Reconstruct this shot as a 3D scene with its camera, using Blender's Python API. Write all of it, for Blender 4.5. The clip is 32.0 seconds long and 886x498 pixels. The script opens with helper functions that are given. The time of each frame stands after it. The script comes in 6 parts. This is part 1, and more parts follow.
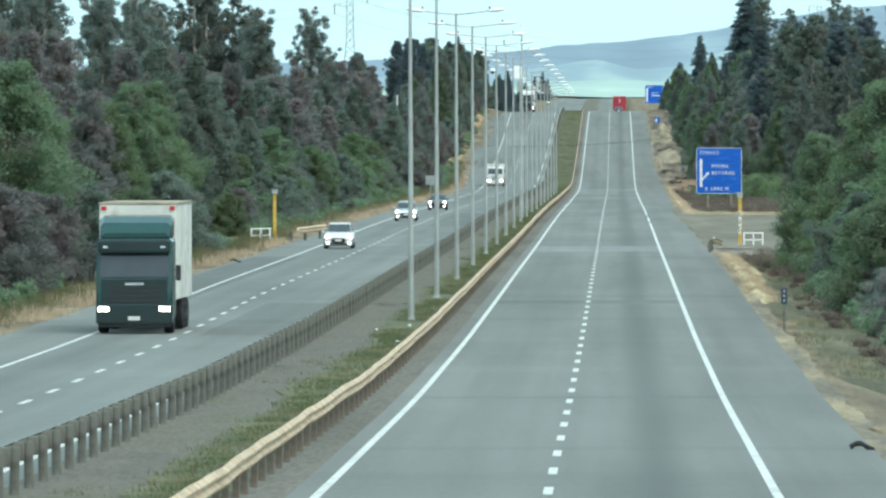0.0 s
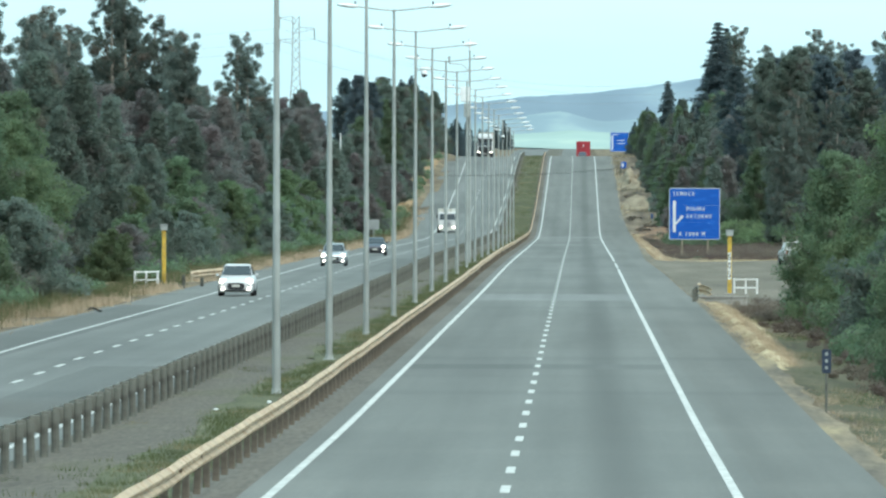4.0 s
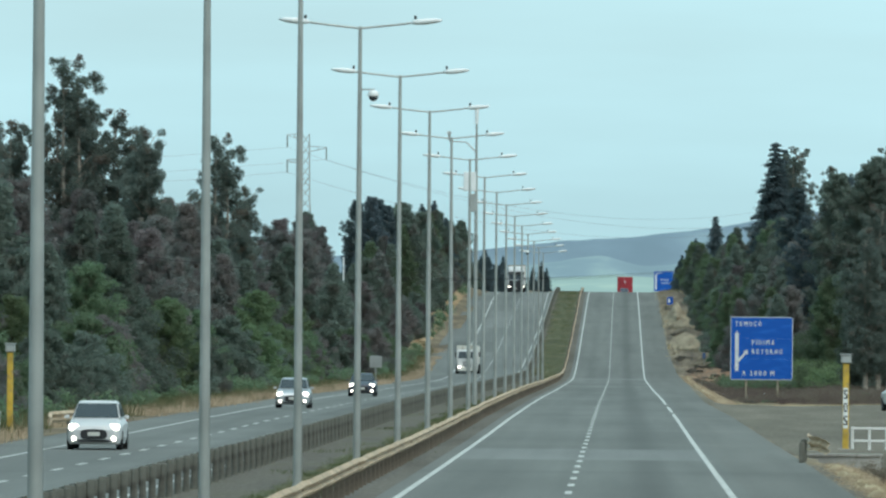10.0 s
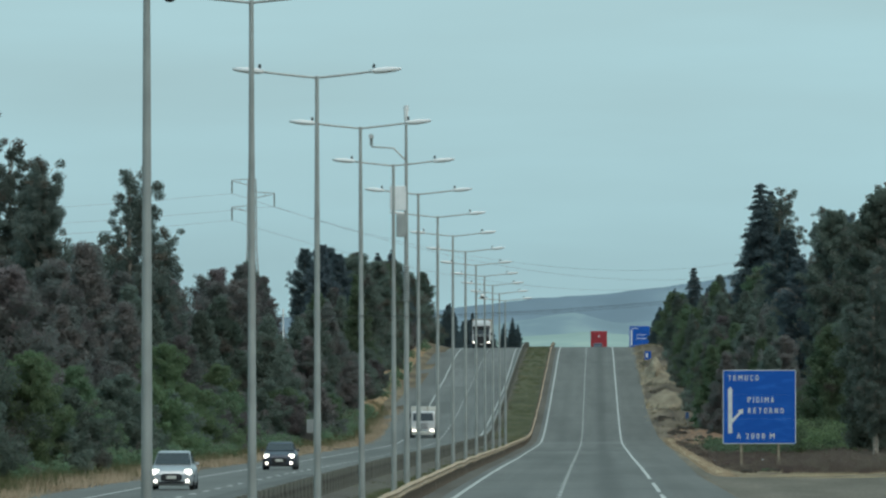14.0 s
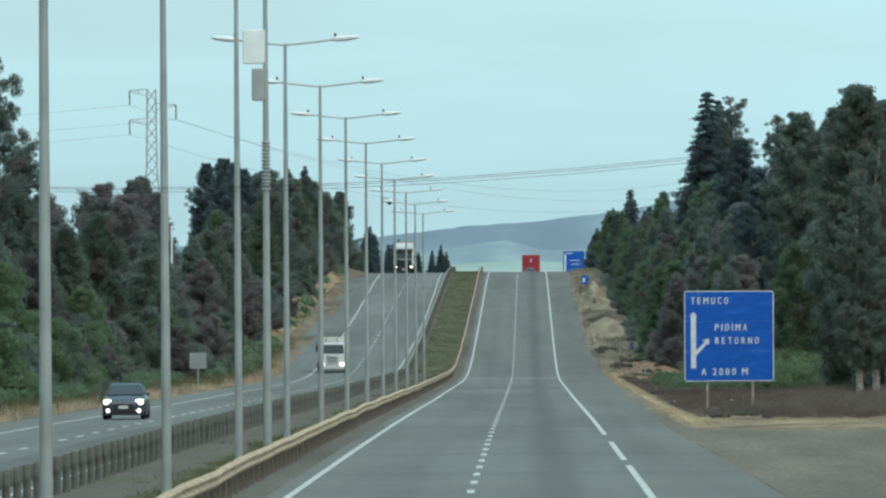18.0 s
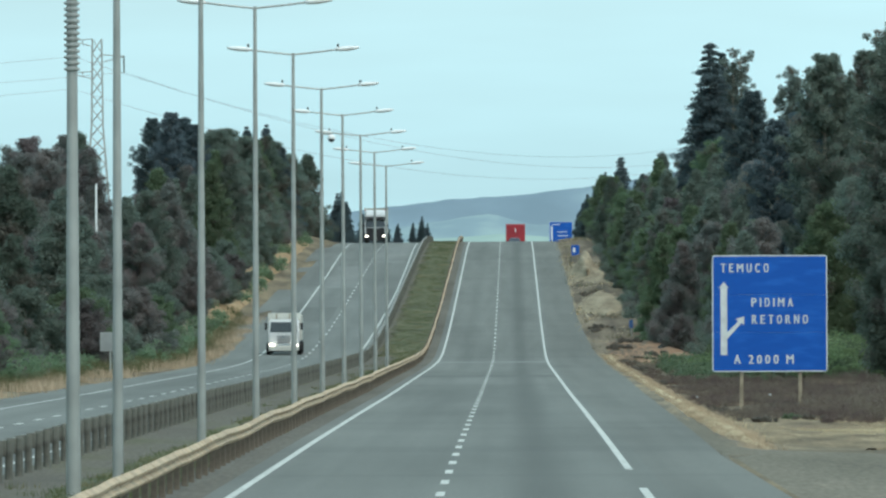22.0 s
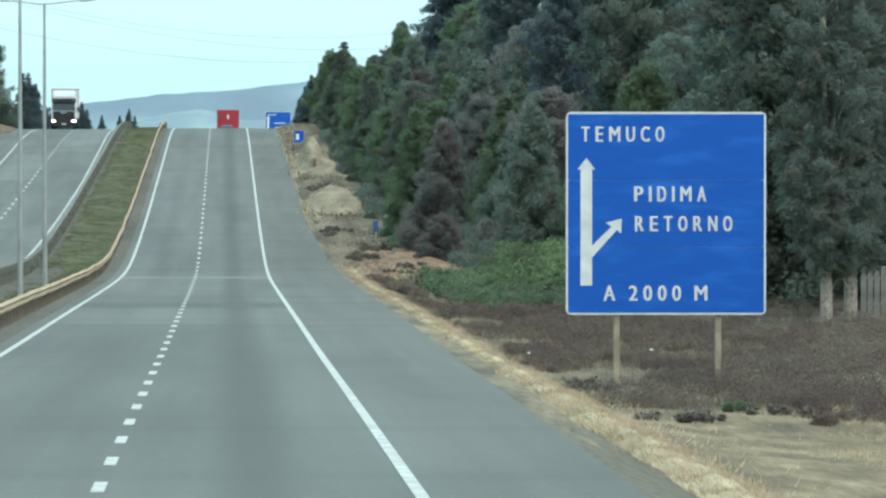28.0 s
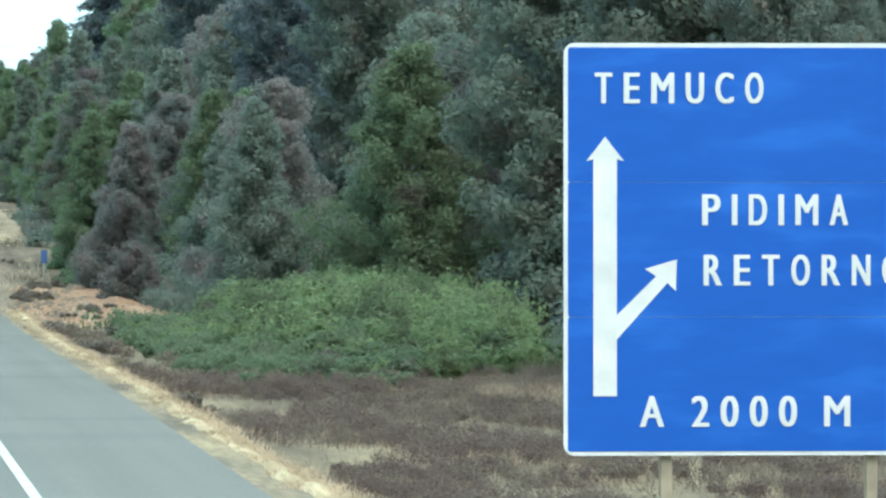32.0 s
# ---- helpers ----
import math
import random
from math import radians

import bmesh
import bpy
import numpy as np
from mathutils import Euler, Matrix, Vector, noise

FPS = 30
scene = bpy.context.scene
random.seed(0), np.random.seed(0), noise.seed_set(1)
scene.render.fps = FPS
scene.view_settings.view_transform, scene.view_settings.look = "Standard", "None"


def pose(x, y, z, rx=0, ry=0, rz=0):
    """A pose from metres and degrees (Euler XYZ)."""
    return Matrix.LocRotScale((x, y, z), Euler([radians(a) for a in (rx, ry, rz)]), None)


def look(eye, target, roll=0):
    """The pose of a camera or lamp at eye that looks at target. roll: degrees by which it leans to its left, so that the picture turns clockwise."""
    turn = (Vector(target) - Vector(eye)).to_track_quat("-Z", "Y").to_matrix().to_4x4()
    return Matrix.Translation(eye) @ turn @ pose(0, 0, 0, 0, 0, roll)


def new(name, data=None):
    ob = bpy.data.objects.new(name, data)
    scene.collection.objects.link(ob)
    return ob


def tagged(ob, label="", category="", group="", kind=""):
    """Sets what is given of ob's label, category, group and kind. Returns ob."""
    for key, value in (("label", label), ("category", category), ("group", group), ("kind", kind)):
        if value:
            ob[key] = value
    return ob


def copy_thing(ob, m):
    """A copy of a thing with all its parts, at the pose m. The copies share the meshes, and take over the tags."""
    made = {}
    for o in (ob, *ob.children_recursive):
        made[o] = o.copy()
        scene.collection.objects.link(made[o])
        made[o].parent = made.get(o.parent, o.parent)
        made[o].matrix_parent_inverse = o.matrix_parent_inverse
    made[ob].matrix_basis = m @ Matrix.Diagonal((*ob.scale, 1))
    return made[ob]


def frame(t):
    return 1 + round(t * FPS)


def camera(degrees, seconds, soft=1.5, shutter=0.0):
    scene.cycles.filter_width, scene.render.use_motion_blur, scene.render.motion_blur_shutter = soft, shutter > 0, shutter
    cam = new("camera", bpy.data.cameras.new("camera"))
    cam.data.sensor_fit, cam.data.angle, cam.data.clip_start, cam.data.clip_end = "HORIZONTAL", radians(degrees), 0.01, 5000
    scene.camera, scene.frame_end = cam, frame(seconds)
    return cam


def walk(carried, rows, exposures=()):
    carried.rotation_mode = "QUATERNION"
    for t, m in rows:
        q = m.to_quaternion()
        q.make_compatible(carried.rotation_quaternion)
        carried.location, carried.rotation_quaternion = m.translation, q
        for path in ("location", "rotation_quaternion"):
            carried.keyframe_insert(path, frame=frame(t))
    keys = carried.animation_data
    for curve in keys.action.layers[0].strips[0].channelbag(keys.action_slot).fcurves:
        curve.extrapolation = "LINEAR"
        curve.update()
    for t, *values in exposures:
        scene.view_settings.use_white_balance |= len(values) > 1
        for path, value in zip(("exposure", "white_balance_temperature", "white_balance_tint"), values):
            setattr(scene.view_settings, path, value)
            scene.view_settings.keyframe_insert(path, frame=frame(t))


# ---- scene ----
cam = camera(6.411, 32.0, soft=2.4)

# time, place of the eye, and its yaw to the right, pitch and roll in degrees
PATH = [
    (0.0, 1.05, -0.60, 0.33, -1.253, -1.097, -0.10), (0.5, 1.02, 9.95, 0.10, -1.261, -1.084, -0.10),
    (1.0, 1.00, 20.51, -0.14, -1.258, -1.061, 0.07), (1.5, 0.99, 31.08, -0.37, -1.253, -1.053, -0.04),
    (2.0, 0.99, 41.66, -0.62, -1.208, -1.038, -0.13), (2.5, 1.01, 52.26, -0.87, -1.096, -0.994, -0.05),
    (3.0, 1.05, 62.84, -1.12, -0.984, -0.892, 0.01), (3.5, 1.09, 73.41, -1.37, -0.947, -0.796, 0.13),
    (5.5, 1.19, 115.18, -2.32, -1.280, -0.467, -0.06), (6.0, 1.20, 125.59, -2.54, -1.584, -0.455, -0.09),
    (6.5, 1.21, 136.03, -2.74, -1.897, -0.457, -0.02), (7.0, 1.22, 146.52, -2.93, -1.922, -0.424, 0.08),
    (7.5, 1.21, 157.07, -3.10, -1.734, -0.347, 0.11), (8.0, 1.20, 167.69, -3.26, -1.490, -0.246, -0.05),
    (8.5, 1.17, 178.38, -3.39, -1.329, -0.131, 0.09), (9.0, 1.14, 189.12, -3.51, -1.255, 0.032, 0.19),
    (9.5, 1.11, 199.88, -3.61, -1.275, 0.210, 0.44), (10.0, 1.10, 210.64, -3.70, -1.291, 0.379, 0.45),
    (10.5, 1.11, 221.37, -3.77, -1.254, 0.505, 0.38), (11.0, 1.14, 232.06, -3.82, -1.161, 0.585, 0.06),
    (11.5, 1.17, 242.69, -3.87, -1.102, 0.623, 0.29), (12.0, 1.20, 253.25, -3.92, -1.084, 0.664, 0.39),
    (12.5, 1.23, 263.73, -3.96, -1.031, 0.686, 0.38), (13.0, 1.24, 274.17, -4.01, -1.001, 0.714, 0.41),
    (13.5, 1.24, 284.60, -4.06, -1.030, 0.758, -0.13), (15.5, 1.19, 326.86, -4.29, -1.418, 0.953, 0.17),
    (16.0, 1.17, 337.71, -4.36, -1.355, 0.830, -0.19), (16.5, 1.15, 348.70, -4.42, -1.037, 0.546, -0.40),
    (17.0, 1.14, 359.80, -4.48, -0.784, 0.339, -0.21), (17.5, 1.13, 370.96, -4.54, -0.685, 0.358, -0.27),
    (18.0, 1.13, 382.12, -4.60, -0.605, 0.309, -0.33), (18.5, 1.15, 393.24, -4.65, -0.512, 0.239, -0.47),
    (19.0, 1.16, 404.31, -4.70, -0.440, 0.174, -0.42), (19.5, 1.19, 415.34, -4.75, -0.396, 0.143, -0.55),
    (20.0, 1.21, 426.35, -4.81, -0.391, 0.182, -0.52), (20.5, 1.22, 437.33, -4.87, -0.436, 0.260, -0.42),
    (21.0, 1.23, 448.29, -4.93, -0.486, 0.329, -0.37), (21.5, 1.23, 459.21, -4.99, -0.522, 0.321, -0.36),
    (22.0, 1.22, 470.10, -5.05, -0.496, 0.131, -0.22), (22.5, 1.21, 480.94, -5.11, -0.356, -0.121, -0.13),
    (23.0, 1.18, 491.77, -5.18, -0.184, -0.268, -0.09), (23.5, 1.15, 502.61, -5.24, -0.044, -0.281, -0.07),
    (24.0, 1.11, 513.50, -5.29, 0.151, -0.241, 0.19), (24.5, 1.07, 524.45, -5.35, 0.312, -0.214, 0.22),
    (25.0, 1.03, 535.41, -5.41, 0.423, -0.254, -0.32), (25.5, 1.02, 546.34, -5.47, 0.598, -0.348, -0.27),
    (26.0, 1.04, 557.16, -5.54, 0.865, -0.367, -0.03), (26.5, 1.11, 567.85, -5.61, 1.122, -0.298, 0.17),
    (28.5, 1.42, 610.76, -5.89, 1.628, -0.733, -0.03), (29.0, 1.41, 621.83, -5.94, 1.593, -0.814, -0.03),
    (29.5, 1.39, 633.01, -5.99, 1.708, -0.888, 0.18), (30.0, 1.35, 644.23, -6.03, 2.523, -1.049, 0.06),
    (30.5, 1.31, 655.47, -6.08, 3.063, -1.041, 0.10), (31.0, 1.28, 666.71, -6.13, 3.504, -0.645, 0.05),
    (31.5, 1.24, 677.94, -6.18, 3.937, -0.382, -0.10), (32.0, 1.21, 689.19, -6.24, 4.279, -0.426, -0.00),
]


def eye_pose(x, y, z, yaw, pitch, roll):
    return pose(x, y, z, 90 + pitch, 0, -yaw) @ pose(0, 0, 0, 0, 0, roll)


EXPOSURES = [(0.0, 0.66), (6.0, 0.56), (8.8, 0.46), (10.0, 0.03), (12.0, -0.28), (14.0, -0.42), (16.0, -0.5), (17.2, -0.15), (18.5, 0.02), (21.0, 0.15), (22.0, 0.14), (23.0, 0.44), (28.0, 0.51), (30.0, 0.55), (31.0, 0.63), (31.5, 0.8), (32.0, 1.06)]
walk(cam, [(r[0], eye_pose(*r[1:])) for r in PATH], EXPOSURES)

# ---- sky and sun: a bright, thinly overcast day ----
SUN_EL, SUN_AZ = radians(52), radians(150)
world = bpy.data.worlds.new("world")
scene.world = world
world.use_nodes = True
wn, wl = world.node_tree.nodes, world.node_tree.links
wn.clear()
sky = wn.new("ShaderNodeTexSky")
sky.sky_type = "NISHITA"
sky.sun_disc = False
sky.sun_elevation, sky.sun_rotation = SUN_EL, SUN_AZ
sky.air_density, sky.dust_density, sky.ozone_density = 1.0, 3.0, 1.5
veil = wn.new("ShaderNodeMix")
veil.data_type = "RGBA"
veil.inputs["Factor"].default_value = 0.72
veil.inputs["B"].default_value = (4.1, 6.6, 7.2, 1)
bg = wn.new("ShaderNodeBackground")
bg.inputs["Strength"].default_value = 0.15
wo = wn.new("ShaderNodeOutputWorld")
cloud_map = wn.new("ShaderNodeTexCoord")
cloud_fit = wn.new("ShaderNodeMapping")
cloud_fit.inputs["Scale"].default_value = (1.0, 1.0, 7.0)
cloud = wn.new("ShaderNodeTexNoise")
cloud.inputs["Scale"].default_value, cloud.inputs["Detail"].default_value = 9.0, 4.0
thin = wn.new("ShaderNodeMapRange")
thin.inputs["From Min"].default_value, thin.inputs["From Max"].default_value = 0.3, 0.7
thin.inputs["To Min"].default_value, thin.inputs["To Max"].default_value = 0.62, 0.8
wl.new(cloud_map.outputs["Generated"], cloud_fit.inputs["Vector"])
wl.new(cloud_fit.outputs[0], cloud.inputs["Vector"])
wl.new(cloud.outputs["Fac"], thin.inputs["Value"])
wl.new(thin.outputs[0], veil.inputs["Factor"])
wl.new(sky.outputs[0], veil.inputs["A"])
wl.new(veil.outputs["Result"], bg.inputs["Color"])
wl.new(bg.outputs[0], wo.inputs[0])
sun = new("sun", bpy.data.lights.new("sun", "SUN"))
sun.data.energy, sun.data.angle, sun.data.color = 1.5, radians(50), (1.0, 0.96, 0.9)
sun.matrix_world = look((0, 0, 0), (-math.sin(SUN_AZ) * math.cos(SUN_EL), -math.cos(SUN_AZ) * math.cos(SUN_EL), -math.sin(SUN_EL)))


# ---- materials ----
def nodes_of(name):
    m = bpy.data.materials.new(name)
    m.use_nodes = True
    nt = m.node_tree
    return m, nt, nt.nodes["Principled BSDF"]


def tex(nt, kind, scale, detail=3.0, coord="Object", stretch=(1, 1, 1)):
    tc = nt.nodes.new("ShaderNodeTexCoord")
    mp = nt.nodes.new("ShaderNodeMapping")
    mp.inputs["Scale"].default_value = stretch
    nt.links.new(tc.outputs[coord], mp.inputs["Vector"])
    n = nt.nodes.new(kind)
    n.inputs["Scale"].default_value = scale
    if kind == "ShaderNodeTexNoise":
        n.inputs["Detail"].default_value = detail
    nt.links.new(mp.outputs[0], n.inputs["Vector"])
    return n


def ramp(nt, src, stops):
    r = nt.nodes.new("ShaderNodeValToRGB")
    els = r.color_ramp.elements
    while len(els) < len(stops):
        els.new(0.5)
    for e, (p, c) in zip(els, stops):
        e.position, e.color = p, (*c, 1)
    nt.links.new(src, r.inputs[0])
    return r.outputs[0]


def mix(nt, f, a, b, blend="MIX"):
    m = nt.nodes.new("ShaderNodeMix")
    m.data_type, m.blend_type = "RGBA", blend
    for key, v in (("Factor", f), ("A", a), ("B", b)):
        if isinstance(v, (int, float)):
            m.inputs[key].default_value = v
        elif isinstance(v, tuple):
            m.inputs[key].default_value = (*v, 1)
        else:
            nt.links.new(v, m.inputs[key])
    return m.outputs["Result"]


def bump(nt, bsdf, src, strength=0.3, dist=0.02):
    b = nt.nodes.new("ShaderNodeBump")
    b.inputs["Strength"].default_value, b.inputs["Distance"].default_value = strength, dist
    nt.links.new(src, b.inputs["Height"])
    nt.links.new(b.outputs[0], bsdf.inputs["Normal"])


def plain(name, c, rough=0.6, metal=0.0, vary=0.12, scale=2.0, grime=None, spec=0.5):
    """Paint, metal, plastic: one colour, with fine and broad variation."""
    m, nt, b = nodes_of(name)
    dark = tuple(v * (1 - vary * 2.2) for v in c)
    lite = tuple(min(1, v * (1 + vary)) for v in c)
    n1 = tex(nt, "ShaderNodeTexNoise", scale, 5)
    col = ramp(nt, n1.outputs["Fac"], [(0.3, dark), (0.6, c), (0.8, lite)])
    if grime:
        n2 = tex(nt, "ShaderNodeTexNoise", scale * 3.1, 6)
        f = ramp(nt, n2.outputs["Fac"], [(0.52, (0, 0, 0)), (0.68, (1, 1, 1))])
        col = mix(nt, f, col, grime)
    nt.links.new(col, b.inputs["Base Color"])
    b.inputs["Roughness"].default_value, b.inputs["Metallic"].default_value = rough, metal
    b.inputs["Specular IOR Level"].default_value = spec
    return m


def earth(name, stops, scale=0.6, fine=9.0, rough=0.95, stretch=(1, 1, 1)):
    """Ground: patches of several colours, broken up by fine grain."""
    m, nt, b = nodes_of(name)
    n1 = tex(nt, "ShaderNodeTexNoise", scale, 8, stretch=stretch)
    n2 = tex(nt, "ShaderNodeTexNoise", fine, 6, stretch=(1, 0.09, 1))
    col = ramp(nt, n1.outputs["Fac"], stops)
    g = ramp(nt, n2.outputs["Fac"], [(0.3, (0.74, 0.74, 0.74)), (0.7, (1.16, 1.16, 1.16))])
    nt.links.new(mix(nt, 1.0, col, g, "MULTIPLY"), b.inputs["Base Color"])
    b.inputs["Roughness"].default_value = rough
    b.inputs["Specular IOR Level"].default_value = 0.2
    bump(nt, b, n2.outputs["Fac"], 0.3, 0.04)
    return m


def mix_of(p, q):
    return tuple(0.25 * u + 0.75 * v for u, v in zip(p, q))


def leafy(name, dark, mid, lite, dead=None, dead_share=0.0, trans=0.6):
    """Leaves: each one with a shade of its own, each plant a shade of its own, with broad patches."""
    m, nt, b = nodes_of(name)
    geo = nt.nodes.new("ShaderNodeNewGeometry")
    info = nt.nodes.new("ShaderNodeObjectInfo")
    col = ramp(nt, geo.outputs["Random Per Island"], [(0.0, mix_of(dark, mid)), (0.5, mid), (1.0, mix_of(lite, mid))])
    n = tex(nt, "ShaderNodeTexNoise", 0.45, 3)
    if dead:
        f = ramp(nt, n.outputs["Fac"], [(0.62 - dead_share * 0.5, (0, 0, 0)), (0.72 - dead_share * 0.45, (1, 1, 1))])
        col = mix(nt, f, col, dead)
    hv = nt.nodes.new("ShaderNodeHueSaturation")
    mr = nt.nodes.new("ShaderNodeMapRange")
    mr.inputs["To Min"].default_value, mr.inputs["To Max"].default_value = 0.8, 1.22
    nt.links.new(info.outputs["Random"], mr.inputs["Value"])
    nt.links.new(mr.outputs[0], hv.inputs["Value"])
    mr2 = nt.nodes.new("ShaderNodeMapRange")
    mr2.inputs["To Min"].default_value, mr2.inputs["To Max"].default_value = 0.478, 0.515
    nt.links.new(info.outputs["Random"], mr2.inputs["Value"])
    nt.links.new(mr2.outputs[0], hv.inputs["Hue"])
    nt.links.new(col, hv.inputs["Color"])
    nt.links.new(hv.outputs[0], b.inputs["Base Color"])
    b.inputs["Roughness"].default_value = 0.7
    b.inputs["Specular IOR Level"].default_value = 0.25
    tr = nt.nodes.new("ShaderNodeBsdfTranslucent")
    nt.links.new(hv.outputs[0], tr.inputs["Color"])
    ms = nt.nodes.new("ShaderNodeMixShader")
    ms.inputs[0].default_value = trans
    nt.links.new(b.outputs[0], ms.inputs[1])
    nt.links.new(tr.outputs[0], ms.inputs[2])
    nt.links.new(ms.outputs[0], nt.nodes["Material Output"].inputs["Surface"])
    return m


def lamp_mat(name, c, power):
    m, nt, b = nodes_of(name)
    b.inputs["Base Color"].default_value = (*c, 1)
    b.inputs["Emission Color"].default_value = (*c, 1)
    b.inputs["Emission Strength"].default_value = power
    b.inputs["Roughness"].default_value = 0.2
    return m


def asphalt(name, base, band_x):
    """Worn asphalt: stone grain, long wheel and oil bands, patches across the road."""
    m, nt, b = nodes_of(name)
    fine = tex(nt, "ShaderNodeTexNoise", 14, 6)
    broad = tex(nt, "ShaderNodeTexNoise", 0.25, 5, stretch=(1.0, 0.08, 1))
    across = tex(nt, "ShaderNodeTexNoise", 0.09, 3, stretch=(0.12, 1, 1))
    streak = tex(nt, "ShaderNodeTexNoise", 1.3, 4, stretch=(1.0, 0.006, 1))
    lo, hi = tuple(v * 0.82 for v in base), tuple(v * 1.14 for v in base)
    col = ramp(nt, broad.outputs["Fac"], [(0.3, lo), (0.5, base), (0.72, hi)])
    col = mix(nt, 0.75, col, ramp(nt, across.outputs["Fac"], [(0.36, (0.86, 0.86, 0.87)), (0.44, (0.98, 0.98, 0.98)), (0.6, (1.0, 1.0, 1.0)), (0.68, (1.08, 1.07, 1.06))]), "MULTIPLY")
    col = mix(nt, 0.6, col, ramp(nt, streak.outputs["Fac"], [(0.32, (0.84, 0.84, 0.84)), (0.6, (1.05, 1.05, 1.05))]), "MULTIPLY")
    col = mix(nt, 0.8, col, ramp(nt, fine.outputs["Fac"], [(0.3, (0.8, 0.8, 0.8)), (0.7, (1.15, 1.15, 1.15))]), "MULTIPLY")
    # dark oil band along the middle of the lane
    tc = nt.nodes.new("ShaderNodeTexCoord")
    sp = nt.nodes.new("ShaderNodeSeparateXYZ")
    nt.links.new(tc.outputs["Object"], sp.inputs[0])
    for bx, width, depth in band_x:
        sub = nt.nodes.new("ShaderNodeMath")
        sub.operation = "SUBTRACT"
        sub.inputs[1].default_value = bx
        nt.links.new(sp.outputs["X"], sub.inputs[0])
        ab = nt.nodes.new("ShaderNodeMath")
        ab.operation = "ABSOLUTE"
        nt.links.new(sub.outputs[0], ab.inputs[0])
        mr = nt.nodes.new("ShaderNodeMapRange")
        mr.interpolation_type = "SMOOTHSTEP"
        mr.inputs["From Min"].default_value, mr.inputs["From Max"].default_value = 0.05, width
        mr.inputs["To Min"].default_value, mr.inputs["To Max"].default_value = depth, 0.0
        nt.links.new(ab.outputs[0], mr.inputs["Value"])
        col = mix(nt, mr.outputs[0], col, tuple(v * 0.5 for v in base))
    nt.links.new(col, b.inputs["Base Color"])
    b.inputs["Roughness"].default_value = 0.88
    b.inputs["Specular IOR Level"].default_value = 0.25
    bump(nt, b, fine.outputs["Fac"], 0.4, 0.01)
    return m


ASPHALT = asphalt("asphalt", (0.157, 0.162, 0.146), [(1.78, 0.8, 0.55), (-1.75, 0.9, 0.15)])
ASPHALT_OLD = asphalt("asphalt_old", (0.16, 0.167, 0.153), [(-11.2, 0.8, 0.15), (-14.6, 0.9, 0.22)])
ASPHALT_DARK = asphalt("asphalt_dark", (0.122, 0.127, 0.116), [])
ASPHALT_PALE = asphalt("asphalt_pale", (0.19, 0.197, 0.182), [])
# paler asphalt colour that paints the mirage's sky reflection in the dip
MIRAGE_PALE = asphalt("joint_pale", (0.2, 0.206, 0.19), [])
SHOULDER = asphalt("shoulder_asphalt", (0.154, 0.156, 0.139), [])
INNER = earth("inner_shoulder", [(0.3, (0.105, 0.092, 0.072)), (0.5, (0.135, 0.122, 0.1)), (0.7, (0.16, 0.145, 0.118))], 0.3, 9, stretch=(1, 0.1, 1))
PAINT = plain("road_paint", (0.57, 0.575, 0.53), 0.7, 0, 0.14, 1.5, grime=(0.32, 0.32, 0.29))
SOIL = earth("soil", [(0.3, (0.1, 0.078, 0.053)), (0.5, (0.165, 0.13, 0.085)), (0.68, (0.26, 0.205, 0.125))], 0.6, stretch=(1, 0.12, 1))
MEDIAN_GRASS = earth("median_grass", [(0.3, (0.1, 0.09, 0.072)), (0.5, (0.132, 0.118, 0.094)), (0.62, (0.118, 0.11, 0.075)), (0.78, (0.098, 0.105, 0.056))], 0.4, 12, stretch=(1, 0.2, 1))
GRAVEL = earth("gravel", [(0.3, (0.115, 0.1, 0.074)), (0.5, (0.15, 0.132, 0.098)), (0.62, (0.178, 0.156, 0.118)), (0.78, (0.22, 0.19, 0.142))], 0.35, 9, stretch=(1, 0.1, 1))
GREEN_GROUND = earth("green_ground", [(0.28, (0.082, 0.08, 0.052)), (0.45, (0.098, 0.103, 0.056)), (0.6, (0.128, 0.128, 0.073)), (0.78, (0.18, 0.158, 0.1))], 0.7, 10, stretch=(1, 0.12, 1))
DRY_VERGE = earth("dry_verge", [(0.28, (0.06, 0.052, 0.036)), (0.45, (0.085, 0.082, 0.046)), (0.6, (0.12, 0.105, 0.064)), (0.78, (0.19, 0.155, 0.095))], 0.8, 10, stretch=(1, 0.12, 1))
VERGE_EARTH = earth("verge_earth", [(0.25, (0.1, 0.085, 0.065)), (0.42, (0.16, 0.135, 0.1)), (0.58, (0.25, 0.2, 0.13)), (0.75, (0.36, 0.29, 0.17))], 0.9, 7, stretch=(1, 0.08, 1))
BARE = earth("bare_earth", [(0.28, (0.075, 0.06, 0.042)), (0.45, (0.13, 0.1, 0.07)), (0.6, (0.195, 0.155, 0.108)), (0.78, (0.29, 0.24, 0.17))], 0.6, 6, stretch=(1, 0.1, 1))
RED_EARTH = earth("red_earth", [(0.3, (0.2, 0.12, 0.075)), (0.55, (0.3, 0.18, 0.11)), (0.75, (0.36, 0.25, 0.16))], 0.8, 7, stretch=(1, 0.15, 1))
STRAW_GROUND = earth("straw_ground", [(0.28, (0.1, 0.076, 0.05)), (0.42, (0.17, 0.128, 0.08)), (0.58, (0.25, 0.19, 0.115)), (0.74, (0.36, 0.28, 0.175))], 0.9, 7, stretch=(1, 0.25, 1))
DRY = earth("dry_grass", [(0.28, (0.25, 0.19, 0.115)), (0.45, (0.41, 0.33, 0.2)), (0.7, (0.55, 0.46, 0.3))], 1.2, 9, stretch=(1, 0.2, 1))
